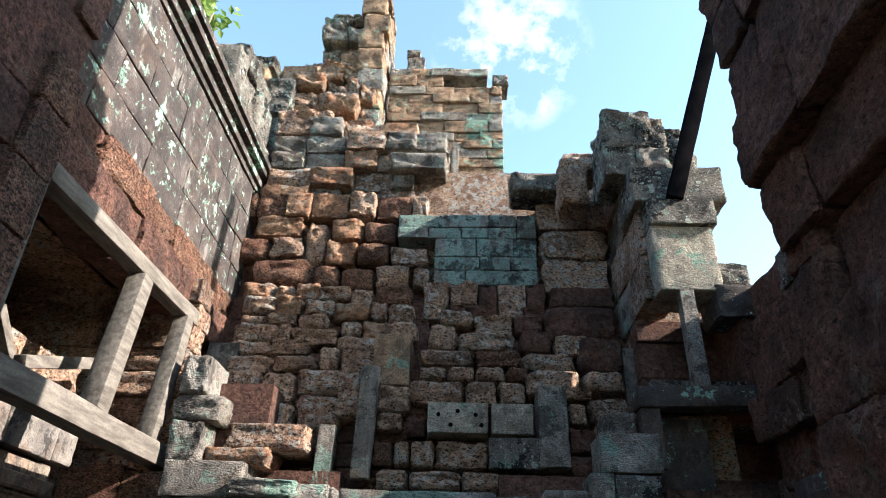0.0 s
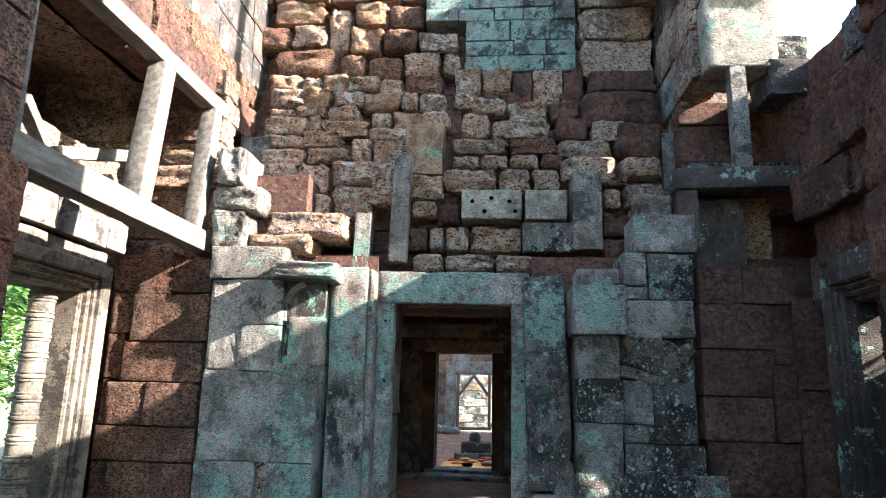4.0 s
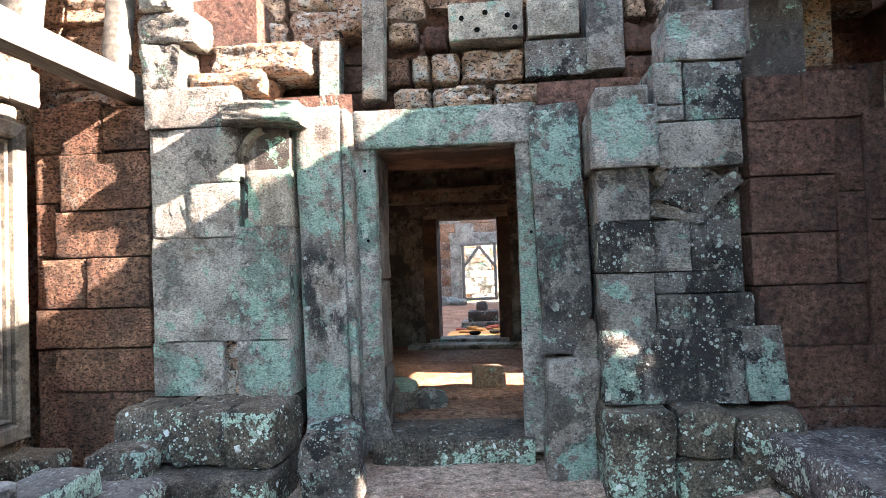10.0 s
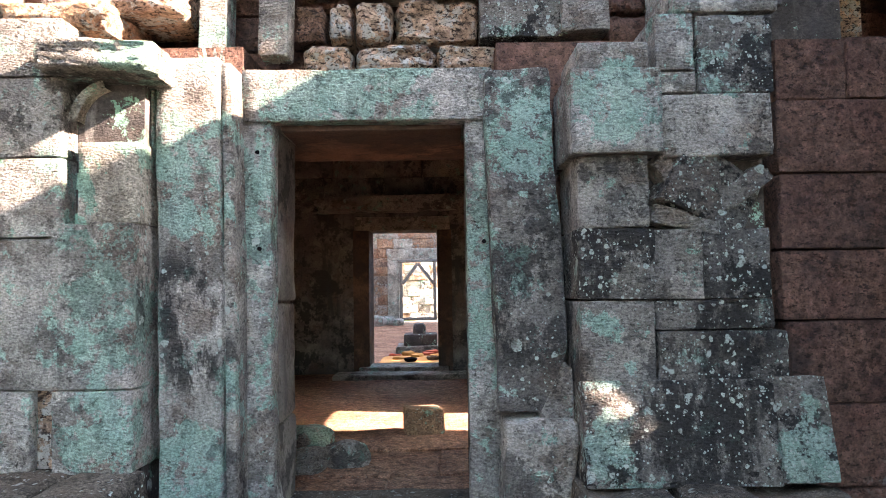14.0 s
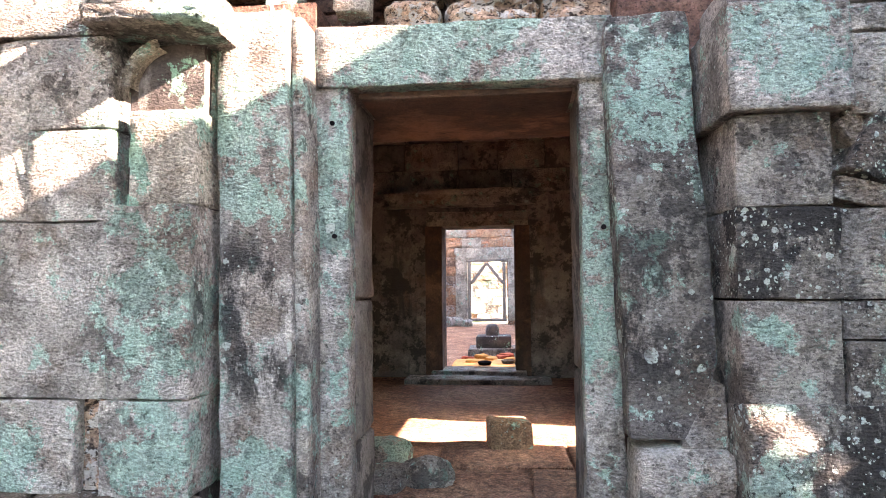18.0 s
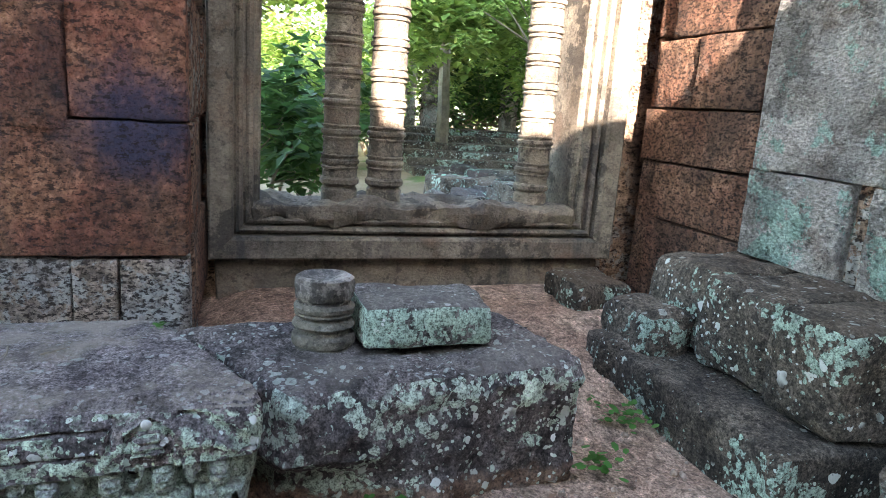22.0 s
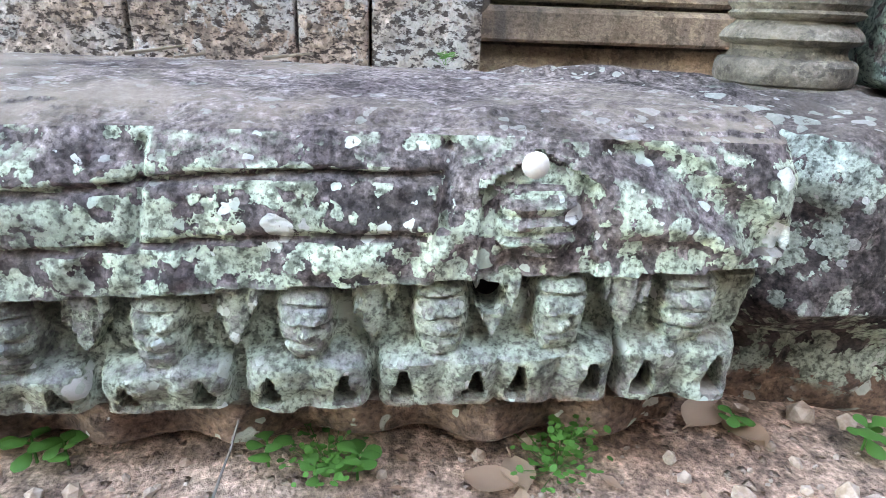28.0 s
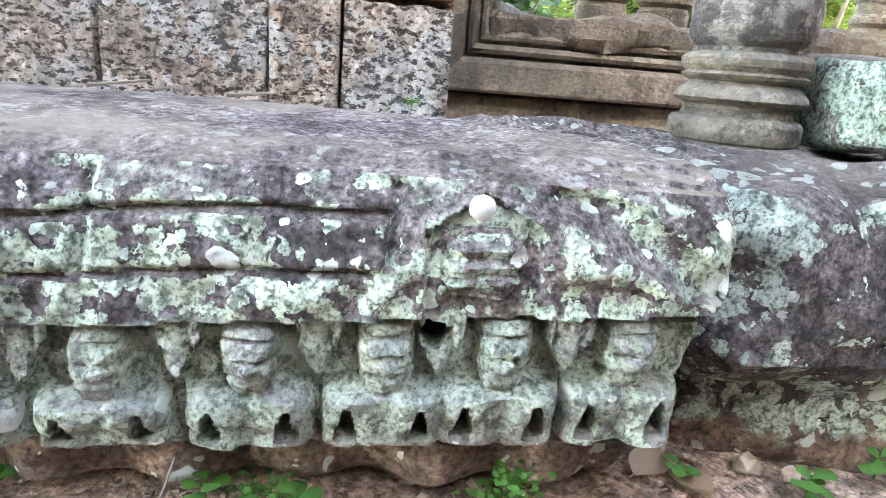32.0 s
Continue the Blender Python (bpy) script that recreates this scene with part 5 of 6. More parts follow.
# the last stone listed is added to block sun from the east
for c, s, m, k in (((2.36, -0.15, 4.45), (0.56, 0.5, 0.66), SS_PALE, "sharp"), ((2.38, -0.15, 4.92), (0.62, 0.6, 0.28), SS_DARK, "sharp"), ((2.4, -0.1, 5.26), (0.88, 0.6, 0.4), SS_DARK, "sharp"),
                   ((1.93, 0.05, 5.66), (0.34, 0.6, 0.34), SS_DARK, "worn"), ((2.27, 0.05, 5.64), (0.34, 0.6, 0.36), SS_GREY, "worn"), ((1.95, 0.05, 5.98), (0.36, 0.6, 0.30), SS_DARK, "worn"),
                   ((2.29, 0.05, 5.98), (0.32, 0.6, 0.32), SS_DARK, "round"), ((2.07, 0.05, 6.24), (0.5, 0.55, 0.24), SS_DARK, "round"), ((2.36, 0.1, 6.2), (0.22, 0.5, 0.2), SS_GREY, "round"), ((2.56, 0.0, 5.72), (0.26, 0.5, 0.5), SS_DARK, "round"), ((2.54, 0.0, 6.02), (0.2, 0.4, 0.18), SS_DARK, "round"), ((1.55, 0.5, 5.75), (0.3, 0.4, 0.42), LAT_BROWN, "round"),
                   ((1.66, 0.6, 6.15), (0.42, 0.4, 0.24), LAT_BROWN, "round"), ((2.72, -0.15, 4.28), (0.4, 0.4, 0.3), SS_DARK, "round"), ((2.85, -0.2, 4.02), (0.6, 0.4, 0.3), SS_SLAB, "worn"), ((1.2, 0.9, 6.05), (0.6, 0.5, 0.24), SS_DARK, "round"), ((2.98, 0.25, 3.72), (0.5, 1.2, 0.95), LAT_DARK, "worn")):
    stone(corner, c, s, m, k)
# slab and side core added out of view, only to keep sun off the recess
part("cover_slab", box(1.95, 3.3, -0.2, 1.0, 3.22, 3.36), SS_DARK, corner)
part("core", box(3.3, 3.6, -0.6, 1.3, 2.0, 3.9), LAT_DARK, corner)
part("prop", box(2.25, 2.37, -0.4, -0.28, 3.24, 4.12), SS_GREY, corner, "upright stone prop")
# beam, post, slab and back stones in dark stone: the recess's shade as colour
beam("lintel_beam", (1.76, -0.33, 3.15), (2.82, -0.33, 3.17), 0.2, 0.17, SS_SLAB, corner, 6)
part("short_post", box(1.78, 1.93, -0.4, -0.24, 2.6, 3.06), SS_SLAB, corner)
part("closing_slab", box(1.95, 2.38, -0.1, 0.0, 2.3, 3.06), SS_SLAB, corner, "plain grey upright slab")
courses(corner, "x", 0.25, -1, 2.0, 3.2, 3.2, 4.1, [LAT_DARK], (0.3, 0.4), (0.4, 0.7), 0.3, 0.02, "sharp")
rects(corner, -0.42, 0.42, [(1.42, 1.9, 2.55, 2.86, 0.02, SS_GREEN), (1.5, 1.75, 2.86, 3.05, -0.1, SS_GREY)])
corner_w = setting("corner_west", box(-2.0, -1.3, -0.1, 0.4, 2.55, 3.3), LAT_DARK, "stepped corner stones above the pilaster", "masonry")
rects(corner_w, -0.40, 0.45, [(-2.0, -1.72, 2.57, 2.9, 0.0, SS_GREY), (-2.02, -1.62, 2.9, 3.12, -0.02, SS_GREY), (-2.0, -1.76, 3.12, 3.45, 0.02, SS_GREEN), (-1.72, -1.2, 2.57, 2.72, -0.1, LAT_ORANGE), (-1.62, -0.95, 2.72, 2.95, -0.25, LAT_BROWN)], "worn")
# the strut's shade is painted: near-black colour with no sheen
strut = tagged(thing("timber_strut", 2.33, -0.42, 5.05), "timber strut leaning from the capital, its shade put into near-black colour", "strut")
beam("pole", (2.33, -0.42, 5.05), (3.62, -0.42, 8.9), 0.15, 0.15, NEAR_BLACK, strut, 7)

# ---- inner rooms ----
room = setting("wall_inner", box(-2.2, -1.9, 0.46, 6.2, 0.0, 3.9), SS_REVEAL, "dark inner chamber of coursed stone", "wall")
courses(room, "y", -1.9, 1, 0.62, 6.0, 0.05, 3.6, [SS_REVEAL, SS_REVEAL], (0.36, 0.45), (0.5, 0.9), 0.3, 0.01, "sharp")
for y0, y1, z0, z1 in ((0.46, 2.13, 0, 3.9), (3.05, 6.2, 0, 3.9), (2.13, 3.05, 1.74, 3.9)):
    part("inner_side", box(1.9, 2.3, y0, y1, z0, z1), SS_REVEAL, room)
# unseen closed ceiling, added to darken the chamber
ceil = setting("ceiling", box(-2.2, 2.3, 1.0, 6.2, 3.6, 3.9), SS_REVEAL, "flat slab added over the chamber to keep sun and sky out", "ceiling")
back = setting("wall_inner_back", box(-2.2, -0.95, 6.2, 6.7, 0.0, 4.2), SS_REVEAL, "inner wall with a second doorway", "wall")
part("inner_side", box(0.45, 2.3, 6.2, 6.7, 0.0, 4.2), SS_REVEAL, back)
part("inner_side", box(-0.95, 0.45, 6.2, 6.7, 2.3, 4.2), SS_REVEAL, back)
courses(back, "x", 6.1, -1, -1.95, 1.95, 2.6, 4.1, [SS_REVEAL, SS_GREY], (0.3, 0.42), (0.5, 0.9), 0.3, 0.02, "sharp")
stone(back, (-0.45, 6.0, 2.5), (2.0, 0.4, 0.2), SS_GREY, "round", (0, -1, 0), "broken_lintel")
door2 = setting("door_2", box(-0.95, 0.45, 6.15, 6.75, 2.14, 2.34), SS_GREY, "second doorway with dark stone jambs", "doorway")
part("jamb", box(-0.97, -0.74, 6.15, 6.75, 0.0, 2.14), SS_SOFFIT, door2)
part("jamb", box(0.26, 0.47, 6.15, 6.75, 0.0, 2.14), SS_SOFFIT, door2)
part("threshold", rock(1.3, 0.5, 0.14, 0.02, 0.2, 0.01, 31), SS_GREY, door2, "", True).matrix_basis = pose(-0.24, 6.3, 0.09)
part("threshold", rock(1.9, 0.4, 0.12, 0.02, 0.2, 0.01, 32), SS_GREY, door2, "", True).matrix_basis = pose(-0.24, 5.75, 0.06)

court = setting("wall_court", box(-4.5, -2.6, 6.7, 17.6, -0.1, 4.0), LAT_BROWN, "roofless second court beyond the chamber", "wall")
# unseen east wall, added tall enough to keep sun out of the court
part("court_side", box(2.6, 4.5, 6.7, 17.6, -0.1, 5.6), LAT_BROWN, court)
far = setting("wall_far", box(-4.5, -1.15, 17.7, 18.2, 0, 4.4), LAT_BROWN, "far court wall with a propped doorway", "wall")
part("far_side", box(0.12, 4.5, 17.7, 18.2, 0, 4.4), LAT_BROWN, far)
part("far_side", box(-1.15, 0.12, 17.7, 18.2, 2.1, 4.4), LAT_BROWN, far)
courses(far, "x", 17.6, -1, -2.6, -1.5, 0.1, 2.5, [LAT_ORANGE, LAT_BROWN], (0.25, 0.35), (0.3, 0.6), 0.3, 0.03, "worn")
courses(far, "x", 17.6, -1, -2.6, 2.0, 2.5, 3.4, [SS_PALE, LAT_ORANGE], (0.3, 0.35), (0.4, 0.8), 0.3, 0.02, "worn")
rects(far, 17.55, 0.3, [(-1.5, -1.12, 0.2, 2.1, 0, SS_PALE), (-1.5, 1.0, 2.1, 2.5, 0, SS_PALE), (0.15, 0.6, 0.2, 2.1, 0, SS_PALE)])
brace = tagged(thing("door_bracing", -0.5, 17.45, 0), "timber bracing frame with two slanting struts in the far doorway", "bracing")
for k, (a, b) in enumerate((((-1.05, 17.45, 0.2), (-1.05, 17.45, 2.05)), ((0.03, 17.45, 0.2), (0.03, 17.45, 2.05)), ((-1.15, 17.44, 2.08), (0.15, 17.44, 2.08)), ((-1.0, 17.38, 1.35), (-0.5, 17.38, 2.0)), ((0.0, 17.38, 1.35), (-0.5, 17.38, 2.0)), ((-1.1, 17.45, 0.22), (0.1, 17.45, 0.22)))):
    beam("strut", a, b, 0.1, 0.1, TIMBER, brace, 40 + k)

paving = setting("paving_inner", box(-1.9, 1.9, 0.55, 0.56, 0.03, 0.04), SS_STEP, "worn reddish paving slabs behind the doorstep", "paving")
for k, (x0, x1, y0, y1) in enumerate(((-0.75, -0.02, 0.52, 1.05), (0.0, 0.72, 0.52, 1.08), (-0.95, 0.3, 1.09, 1.62), (0.32, 1.1, 1.11, 1.75), (-1.2, -0.35, 1.66, 2.3), (-0.33, 0.6, 1.79, 2.5), (0.62, 1.5, 1.78, 2.45))):
    slabm = rock(x1 - x0, y1 - y0, 0.05, 0.015, 0.15, 0.008, 190 + k, 3, 0.004)
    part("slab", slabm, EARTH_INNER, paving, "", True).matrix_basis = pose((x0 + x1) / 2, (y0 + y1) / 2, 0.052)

# ---- things in the inner rooms ----
for k, (x, y, sx, sy, sz) in enumerate(((-0.62, 1.25, 0.3, 0.26, 0.18), (-0.36, 1.35, 0.28, 0.22, 0.2), (-0.66, 1.62, 0.3, 0.3, 0.26))):
    rk = tagged(part("rubble_stone", rock(sx, sy, sz, 0.08, 0.06, 0.05, 60 + k, 5, 0.01), SS_GREY, None, "", True), "loose rubble stone on the chamber floor", "rubble", "rubble inside the door")
    rk.matrix_basis = pose(x, y, 0.04 + sz / 2, 0, 0, 30 * k)
cube = tagged(part("squared_stone", rock(0.32, 0.26, 0.24, 0.03, 0.08, 0.03, 64, 4, 0.008), SS_WARM, None, "", True), "squared brown stone lying in the patch of sun", "stone")
cube.matrix_basis = pose(0.16, 2.38, 0.16, 0, 3, 12)
mat_ = tagged(part("offering_mat", rock(1.0, 1.0, 0.05, 0.02, 0.1, 0.012, 65, 5), CLOTH, None, "", True), "faded orange mat on the threshold floor", "mat")
mat_.matrix_basis = pose(-0.2, 7.35, 0.09)
for k, (x, y) in enumerate(((-0.2, 7.1), (0.15, 7.3), (0.35, 7.05), (0.5, 7.35))):
    bowl = tagged(part("offering_bowl", lathe([(0.05, 0), (0.09, 0.03), (0.11, 0.07), (0.09, 0.08), (0.05, 0.05)], 14), SS_WARM if k % 2 else NEAR_BLACK, None, "", True), "small offering bowl on the mat", "bowl", "offerings")
    bowl.matrix_basis = pose(x, y, 0.09)
ped = tagged(thing("altar_pedestal", -0.1, 8.9, 0.06), "dark stone altar pedestal with a round post", "pedestal")
part("base", rock(0.9, 0.7, 0.16, 0.03, 0.2, 0.02, 66), SS_GREY, ped, "pale base", True).matrix_basis = pose(-0.1, 8.9, 0.13)
part("table", rock(0.62, 0.5, 0.22, 0.03, 0.2, 0.01, 67), SS_SLAB, ped, "", True).matrix_basis = pose(-0.1, 8.9, 0.31)
part("post", lathe([(0.12, 0), (0.12, 0.14), (0.09, 0.19), (0.04, 0.21)], 16), SS_SLAB, ped, "", True).matrix_basis = pose(-0.13, 8.9, 0.41)
for k, (x, y) in enumerate(((-0.5, 7.9), (-0.3, 8.2), (-0.12, 7.8), (0.05, 8.1), (0.2, 7.7), (-0.4, 7.5), (0.12, 8.4))):
    fold = tagged(part("offering_cloth", rock(0.22, 0.16, 0.08, 0.03, 0.04, 0.03, 90 + k, 6, 0.01), CLOTH_RED if k % 3 == 0 else CLOTH, None, "", True), "folded orange and red offering cloth before the altar", "cloth", "offerings")
    fold.matrix_basis = pose(x, y, 0.115, 0, 0, 37 * k)
for k, (x, y, s) in enumerate(((-1.5, 17.2, 0.5), (-1.1, 17.0, 0.4), (-1.8, 16.9, 0.55))):
    rk = tagged(part("rubble_stone", rock(s, s * 0.8, s * 0.6, 0.1, 0.1, 0.06, 70 + k, 4), SS_GREEN, None, "", True), "lichened rubble stone by the far doorway", "rubble", "rubble in the court")
    rk.matrix_basis = pose(x, y, 0.05 + s * 0.25, 0, 0, 40 * k)
beyond = setting("wall_beyond", box(-3.0, 2.5, 24.5, 25.0, -0.2, 2.0), SS_PALE, "broken sunlit wall beyond the far doorway", "wall")
courses(beyond, "x", 24.2, -1, -3.0, 2.5, -0.2, 2.7, [SS_PALE, LAT_ORANGE, SS_GREY], (0.28, 0.36), (0.4, 0.7), 0.35, 0.06, "worn", None, 0.012, 0.5)

# ---- fallen blocks and loose stones in the west bay ----
def lintel_mesh():
    """The fallen lintel: a worn profile drawn along y; a row of squat figures is sunk into its front under a plain ledge, with mouldings and a small pediment above."""
    prof = [(-1.26, -0.05), (-1.24, 0.0), (-1.20, 0.03), (-1.195, 0.06), (-1.205, 0.082), (-1.16, 0.09), (-1.152, 0.12), (-1.150, 0.2), (-1.156, 0.28), (-1.168, 0.325), (-1.19, 0.352), (-1.24, 0.368), (-1.4, 0.372), (-1.6, 0.36), (-1.75, 0.345), (-1.9, 0.33)]
    pts = []
    for (x0, z0), (x1, z1) in zip(prof, prof[1:]):
        n = max(2, int(math.hypot(x1 - x0, z1 - z0) / (0.0034 if x0 > -1.22 else 0.03)))
        pts += [(x0 + (x1 - x0) * i / n, z0 + (z1 - z0) * i / n) for i in range(n)]
    pts.append(prof[-1])
    us = [i / 60 * 0.55 for i in range(60)] + [0.55 + 0.45 * i / 330 for i in range(331)]
    y_left = -4.75
    figures = [-2.487, -2.607, -2.717] + [-2.84 - 0.13 * k for k in range(9)]

    def groove(d, w, deep):
        return -deep * math.exp(-((d / w) ** 2))

    def relief(y, z):
        z -= 0.045 * max(-0.3, min(1.0, (y + 3.08) / 0.6)) * min(1.0, max(0.0, (z - 0.06) / 0.08)) * 0.75
        h = 0.0
        jit = 0.012 * noise.noise((y * 4, 0, 1))
        if z > 0.208:
            h += groove(z - 0.252 + jit * 0.4, 0.003, 0.006) * (y < -2.73) + groove(z - 0.302 + jit, 0.0035, 0.007) * (y < -2.72)
            if 0.212 < z < 0.25:
                h += 0.003 * math.sin(y * 75 + 3 * math.sin(y * 21)) * math.sin((z - 0.212) * 82)
            for sy in (-2.715, -2.975, -3.2, -3.45):
                h += groove(y - sy - 0.1 * (z - 0.3), 0.005, 0.008) * (z > 0.255)
                if abs(y - sy + 0.018) < 0.02 and z > 0.318:
                    h -= 0.003
            d = y + 2.635
            roof = 0.318 - 0.55 * abs(d)
            if abs(d) < 0.052:
                if z < roof:
                    h -= 0.006
                    niche = (abs(d) / 0.036) ** 3 + (abs(z - 0.258) / 0.03) ** 3
                    if niche < 1:
                        h += 0.009 * (1 - niche) ** 0.4 + 0.002 * math.sin(z * 420)
                elif z < roof + 0.012:
                    h += 0.004
            t = (y + 2.585)
            edge = 0.362 - 0.62 * max(0.0, t)
            drop = (edge - z) / 0.05
            if 0 < t < 0.18 and 0 < drop < 1 and z > 0.225:
                h -= 0.011 * math.sin(math.pi * drop) ** 0.7 * min(1.0, t / 0.012)
            if 0 < t < 0.11 and 1 < drop < 2.2 and z > 0.24:
                h += 0.005 * math.sin(math.pi * (drop - 1) / 1.2)
        else:
            h = -0.021 - 0.006 * (z > 0.195)
            for k, fy in enumerate(figures):
                d = y - fy
                if abs(d) > 0.08:
                    continue
                w = 0.027 + 0.05 * max(0.0, z - 0.178) - 0.20 * max(0.0, 0.165 - z)
                head = (abs(d) / max(w, 0.004)) ** 4 + (abs(z - 0.168) / 0.039) ** 4
                if head < 1:
                    f = 0.021 * (1 - head) ** 0.35 - 4.0 * d * d
                    f += groove(z - 0.190, 0.0022, 0.004) + groove(z - 0.171, 0.002, 0.004) + groove(z - 0.153, 0.002, 0.004)
                    f += 0.004 * math.exp(-((abs(d) - 0.011) / 0.006) ** 2 - ((z - 0.178) / 0.006) ** 2) + 0.006 * math.exp(-(d / 0.006) ** 2 - ((z - 0.165) / 0.008) ** 2)
                    h = max(h, -0.021 + f)
                top = 0.142 - 0.10 * max(0.0, abs(d) - 0.02)
                body = (abs(d) / 0.058) ** 6
                if body < 1 and 0.088 < z < top:
                    rim = min(1.0, (top - z) / 0.012) ** 0.5
                    f = 0.024 * rim * (1 - body) ** 0.3 - 0.004 * math.exp(-(d / 0.010) ** 2) - 0.003 * math.exp(-((z - 0.1) / 0.006) ** 2)
                    h = max(h, -0.021 + f)
                for s in (-1, 1):
                    if 0.094 < z < 0.122 and abs(d - s * 0.034) < 0.0095 * (0.124 - z) / 0.03 + 0.0015:
                        h = -0.03
                g = abs(d + 0.063)
                if z > 0.206 - (0.03 - g) * 1.9 and g < 0.03:
                    h = max(h, -0.021 + 0.017 * min(1.0, (0.03 - g) / 0.008) - 0.003 * (abs(g - 0.012) < 0.003))
        return h

    bm = bmesh.new()
    grid = []
    for u in us:
        row = []
        for k, (x, z) in enumerate(pts):
            end = -2.425 + 0.19 * max(0.0, z - 0.12) + (x + 1.16) * 0.45
            y = y_left + u * (end - y_left)
            wob = 0.010 * noise.noise((y * 3.1, x * 3, z * 4)) + 0.006 * noise.fractal((y * 15, x * 15, z * 15), 0.6, 2.0, 5)
            fade = max(0.0, min(1.0, (z - 0.086) / 0.008)) * max(0.0, min(1.0, (0.352 - z) / 0.012)) if x > -1.22 else 0.0
            wear = 0.95 + 0.35 * noise.noise((y * 6, z * 6, 2.0))
            close = max(0.0, 1.0 - (1.0 - u) * 105) ** 2 if x > -1.3 else 0.0
            px = x - 0.028 * close + wob + 1.6 * relief(y, z) * wear * fade
            if (y + 2.673) ** 2 + (z - 0.213) ** 2 < 0.0142 ** 2 and x > -1.22:
                px = x - 0.06
            base = (0.022 * noise.noise((y * 7, 0, 7)) + 0.012 * math.sin(y * 49)) if z < 0.085 else 0.0
            lift = 0.028 * max(-0.3, min(1.0, (y + 3.08) / 0.6)) * max(0.0, min(1.0, z / 0.09)) if x > -1.22 and z < 0.1 else 0.0
            row.append(bm.verts.new((px + base, y, z + (0.6 * wob if x < -1.2 else 0.0) + lift * (0.1 - z) / 0.1)))
        grid.append(row)
    for a, b in zip(grid, grid[1:]):
        for i in range(len(pts) - 1):
            bm.faces.new((a[i], b[i], b[i + 1], a[i + 1]))
    for ring, flip in ((grid[0], False), (grid[-1], True)):
        low = [bm.verts.new((-1.9, ring[-1].co.y, -0.05))]
        poly = ring + low
        bm.faces.new(poly[::-1] if flip else poly)
    bmesh.ops.recalc_face_normals(bm, faces=bm.faces)
    return bm


lint = tagged(part("carved_lintel", lintel_mesh(), SS_LINTEL, None, "", True), "fallen sandstone lintel carved with worn squat figures, lichen-crusted", "lintel")
egg = part("lichen_disc", lathe([(0.012, 0.0), (0.0115, 0.003), (0.009, 0.0055), (0.005, 0.007), (0.001, 0.0075)], 18, 0.0006), plain("white_crust", (0.5, 0.5, 0.47), (0.42, 0.42, 0.4), 90, 0.9, 0.3, 0.002), lint, "round white crust of lichen", True)
egg.matrix_basis = pose(-1.166, -2.641, 0.333, 0, 90, 0)
# black disc set inside the sunk hole to paint its shade
hole = part("dowel_hole", lathe([(0.012, -0.02), (0.0138, 0.0), (0.013, 0.004)], 20, 0.002), NEAR_BLACK, lint, "near-black round disc for the shade in the dowel hole", True)
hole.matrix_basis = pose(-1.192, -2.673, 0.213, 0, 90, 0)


def skew(c):
    """The plain block's broken left end slants with the joint."""
    t = max(0.0, min(1.0, (-0.05 - c.y) / 0.4))
    c.y += -0.30 * t * (1 - (c.x + 0.31) / 0.62)
    if c.z < 0.0 and c.x > 0.1:
        c.x -= 0.11 * t * min(1.0, -c.z / 0.06)
    return c


blk = tagged(part("plain_block", rock(0.62, 0.86, 0.40, 0.045, 0.02, 0.03, 51, 3, 0.016, skew), SS_BLOCK, None, "", True), "fallen sandstone block crusted with white and green lichen", "block")
blk.matrix_basis = pose(-1.54, -1.935, 0.155, 0, -3, 4)
loose = tagged(part("loose_block", rock(0.30, 0.40, 0.13, 0.022, 0.025, 0.015, 52, 4, 0.006), SS_MINT, None, "", True), "small sandstone block with a pale green lichened face", "block")
loose.matrix_basis = pose(-1.585, -1.91, 0.43, 0, -3, -1)
FRAG = [(r * 0.86, z) for r, z in [(0.100, 0.0), (0.106, 0.005), (0.107, 0.016), (0.100, 0.020), (0.106, 0.023), (0.109, 0.030), (0.108, 0.048), (0.103, 0.054), (0.092, 0.057), (0.088, 0.062), (0.087, 0.066), (0.088, 0.072), (0.102, 0.076), (0.107, 0.081), (0.104, 0.088), (0.097, 0.095), (0.088, 0.101), (0.084, 0.105), (0.096, 0.109), (0.100, 0.114), (0.094, 0.118), (0.096, 0.121), (0.102, 0.126), (0.103, 0.136), (0.098, 0.141), (0.087, 0.146), (0.086, 0.152), (0.092, 0.157), (0.097, 0.163), (0.099, 0.18), (0.101, 0.205), (0.099, 0.219), (0.088, 0.225), (0.05, 0.217), (0.03, 0.211), (0.012, 0.207)]]
frag = tagged(thing("baluster_fragment", -1.555, -2.225, 0.345), "broken ringed baluster stump standing on the fallen block", "baluster")
for nm, lo, hi in (("foot_ring", 0.0, 0.0665), ("ringed_shaft", 0.066, 0.1465), ("broken_neck", 0.146, 0.25)):
    part(nm, lathe([p for p in FRAG if lo <= p[1] <= hi], 48, 0.005), SS_REVEAL if nm == "broken_neck" else SS_STUMP, frag, "black-crusted broken top" if nm == "broken_neck" else "", True).matrix_basis = pose(-1.555, -2.207, 0.342, 0, -2, 0)
for sx, sy, sz, px, py, pz, tilt, turn, seed, text in ((0.9, 1.95, 0.25, 2.3, -1.6, 0.235, 2, 4, 54, "large fallen slab, dark top and mottled green side"), (0.86, 1.8, 0.24, 2.34, -1.52, 0.0, -3, 9, 55, "lower fallen slab half sunk in the earth, green side")):
    eslab = tagged(part("fallen_slab", rock(sx, sy, sz, 0.035, 0.06, 0.02, seed, 2.5, 0.012), SS_BLOCK, None, "", True), text, "slab", "fallen slabs by the shaded window")
    eslab.matrix_basis = pose(px, py, pz, 0, tilt, turn)

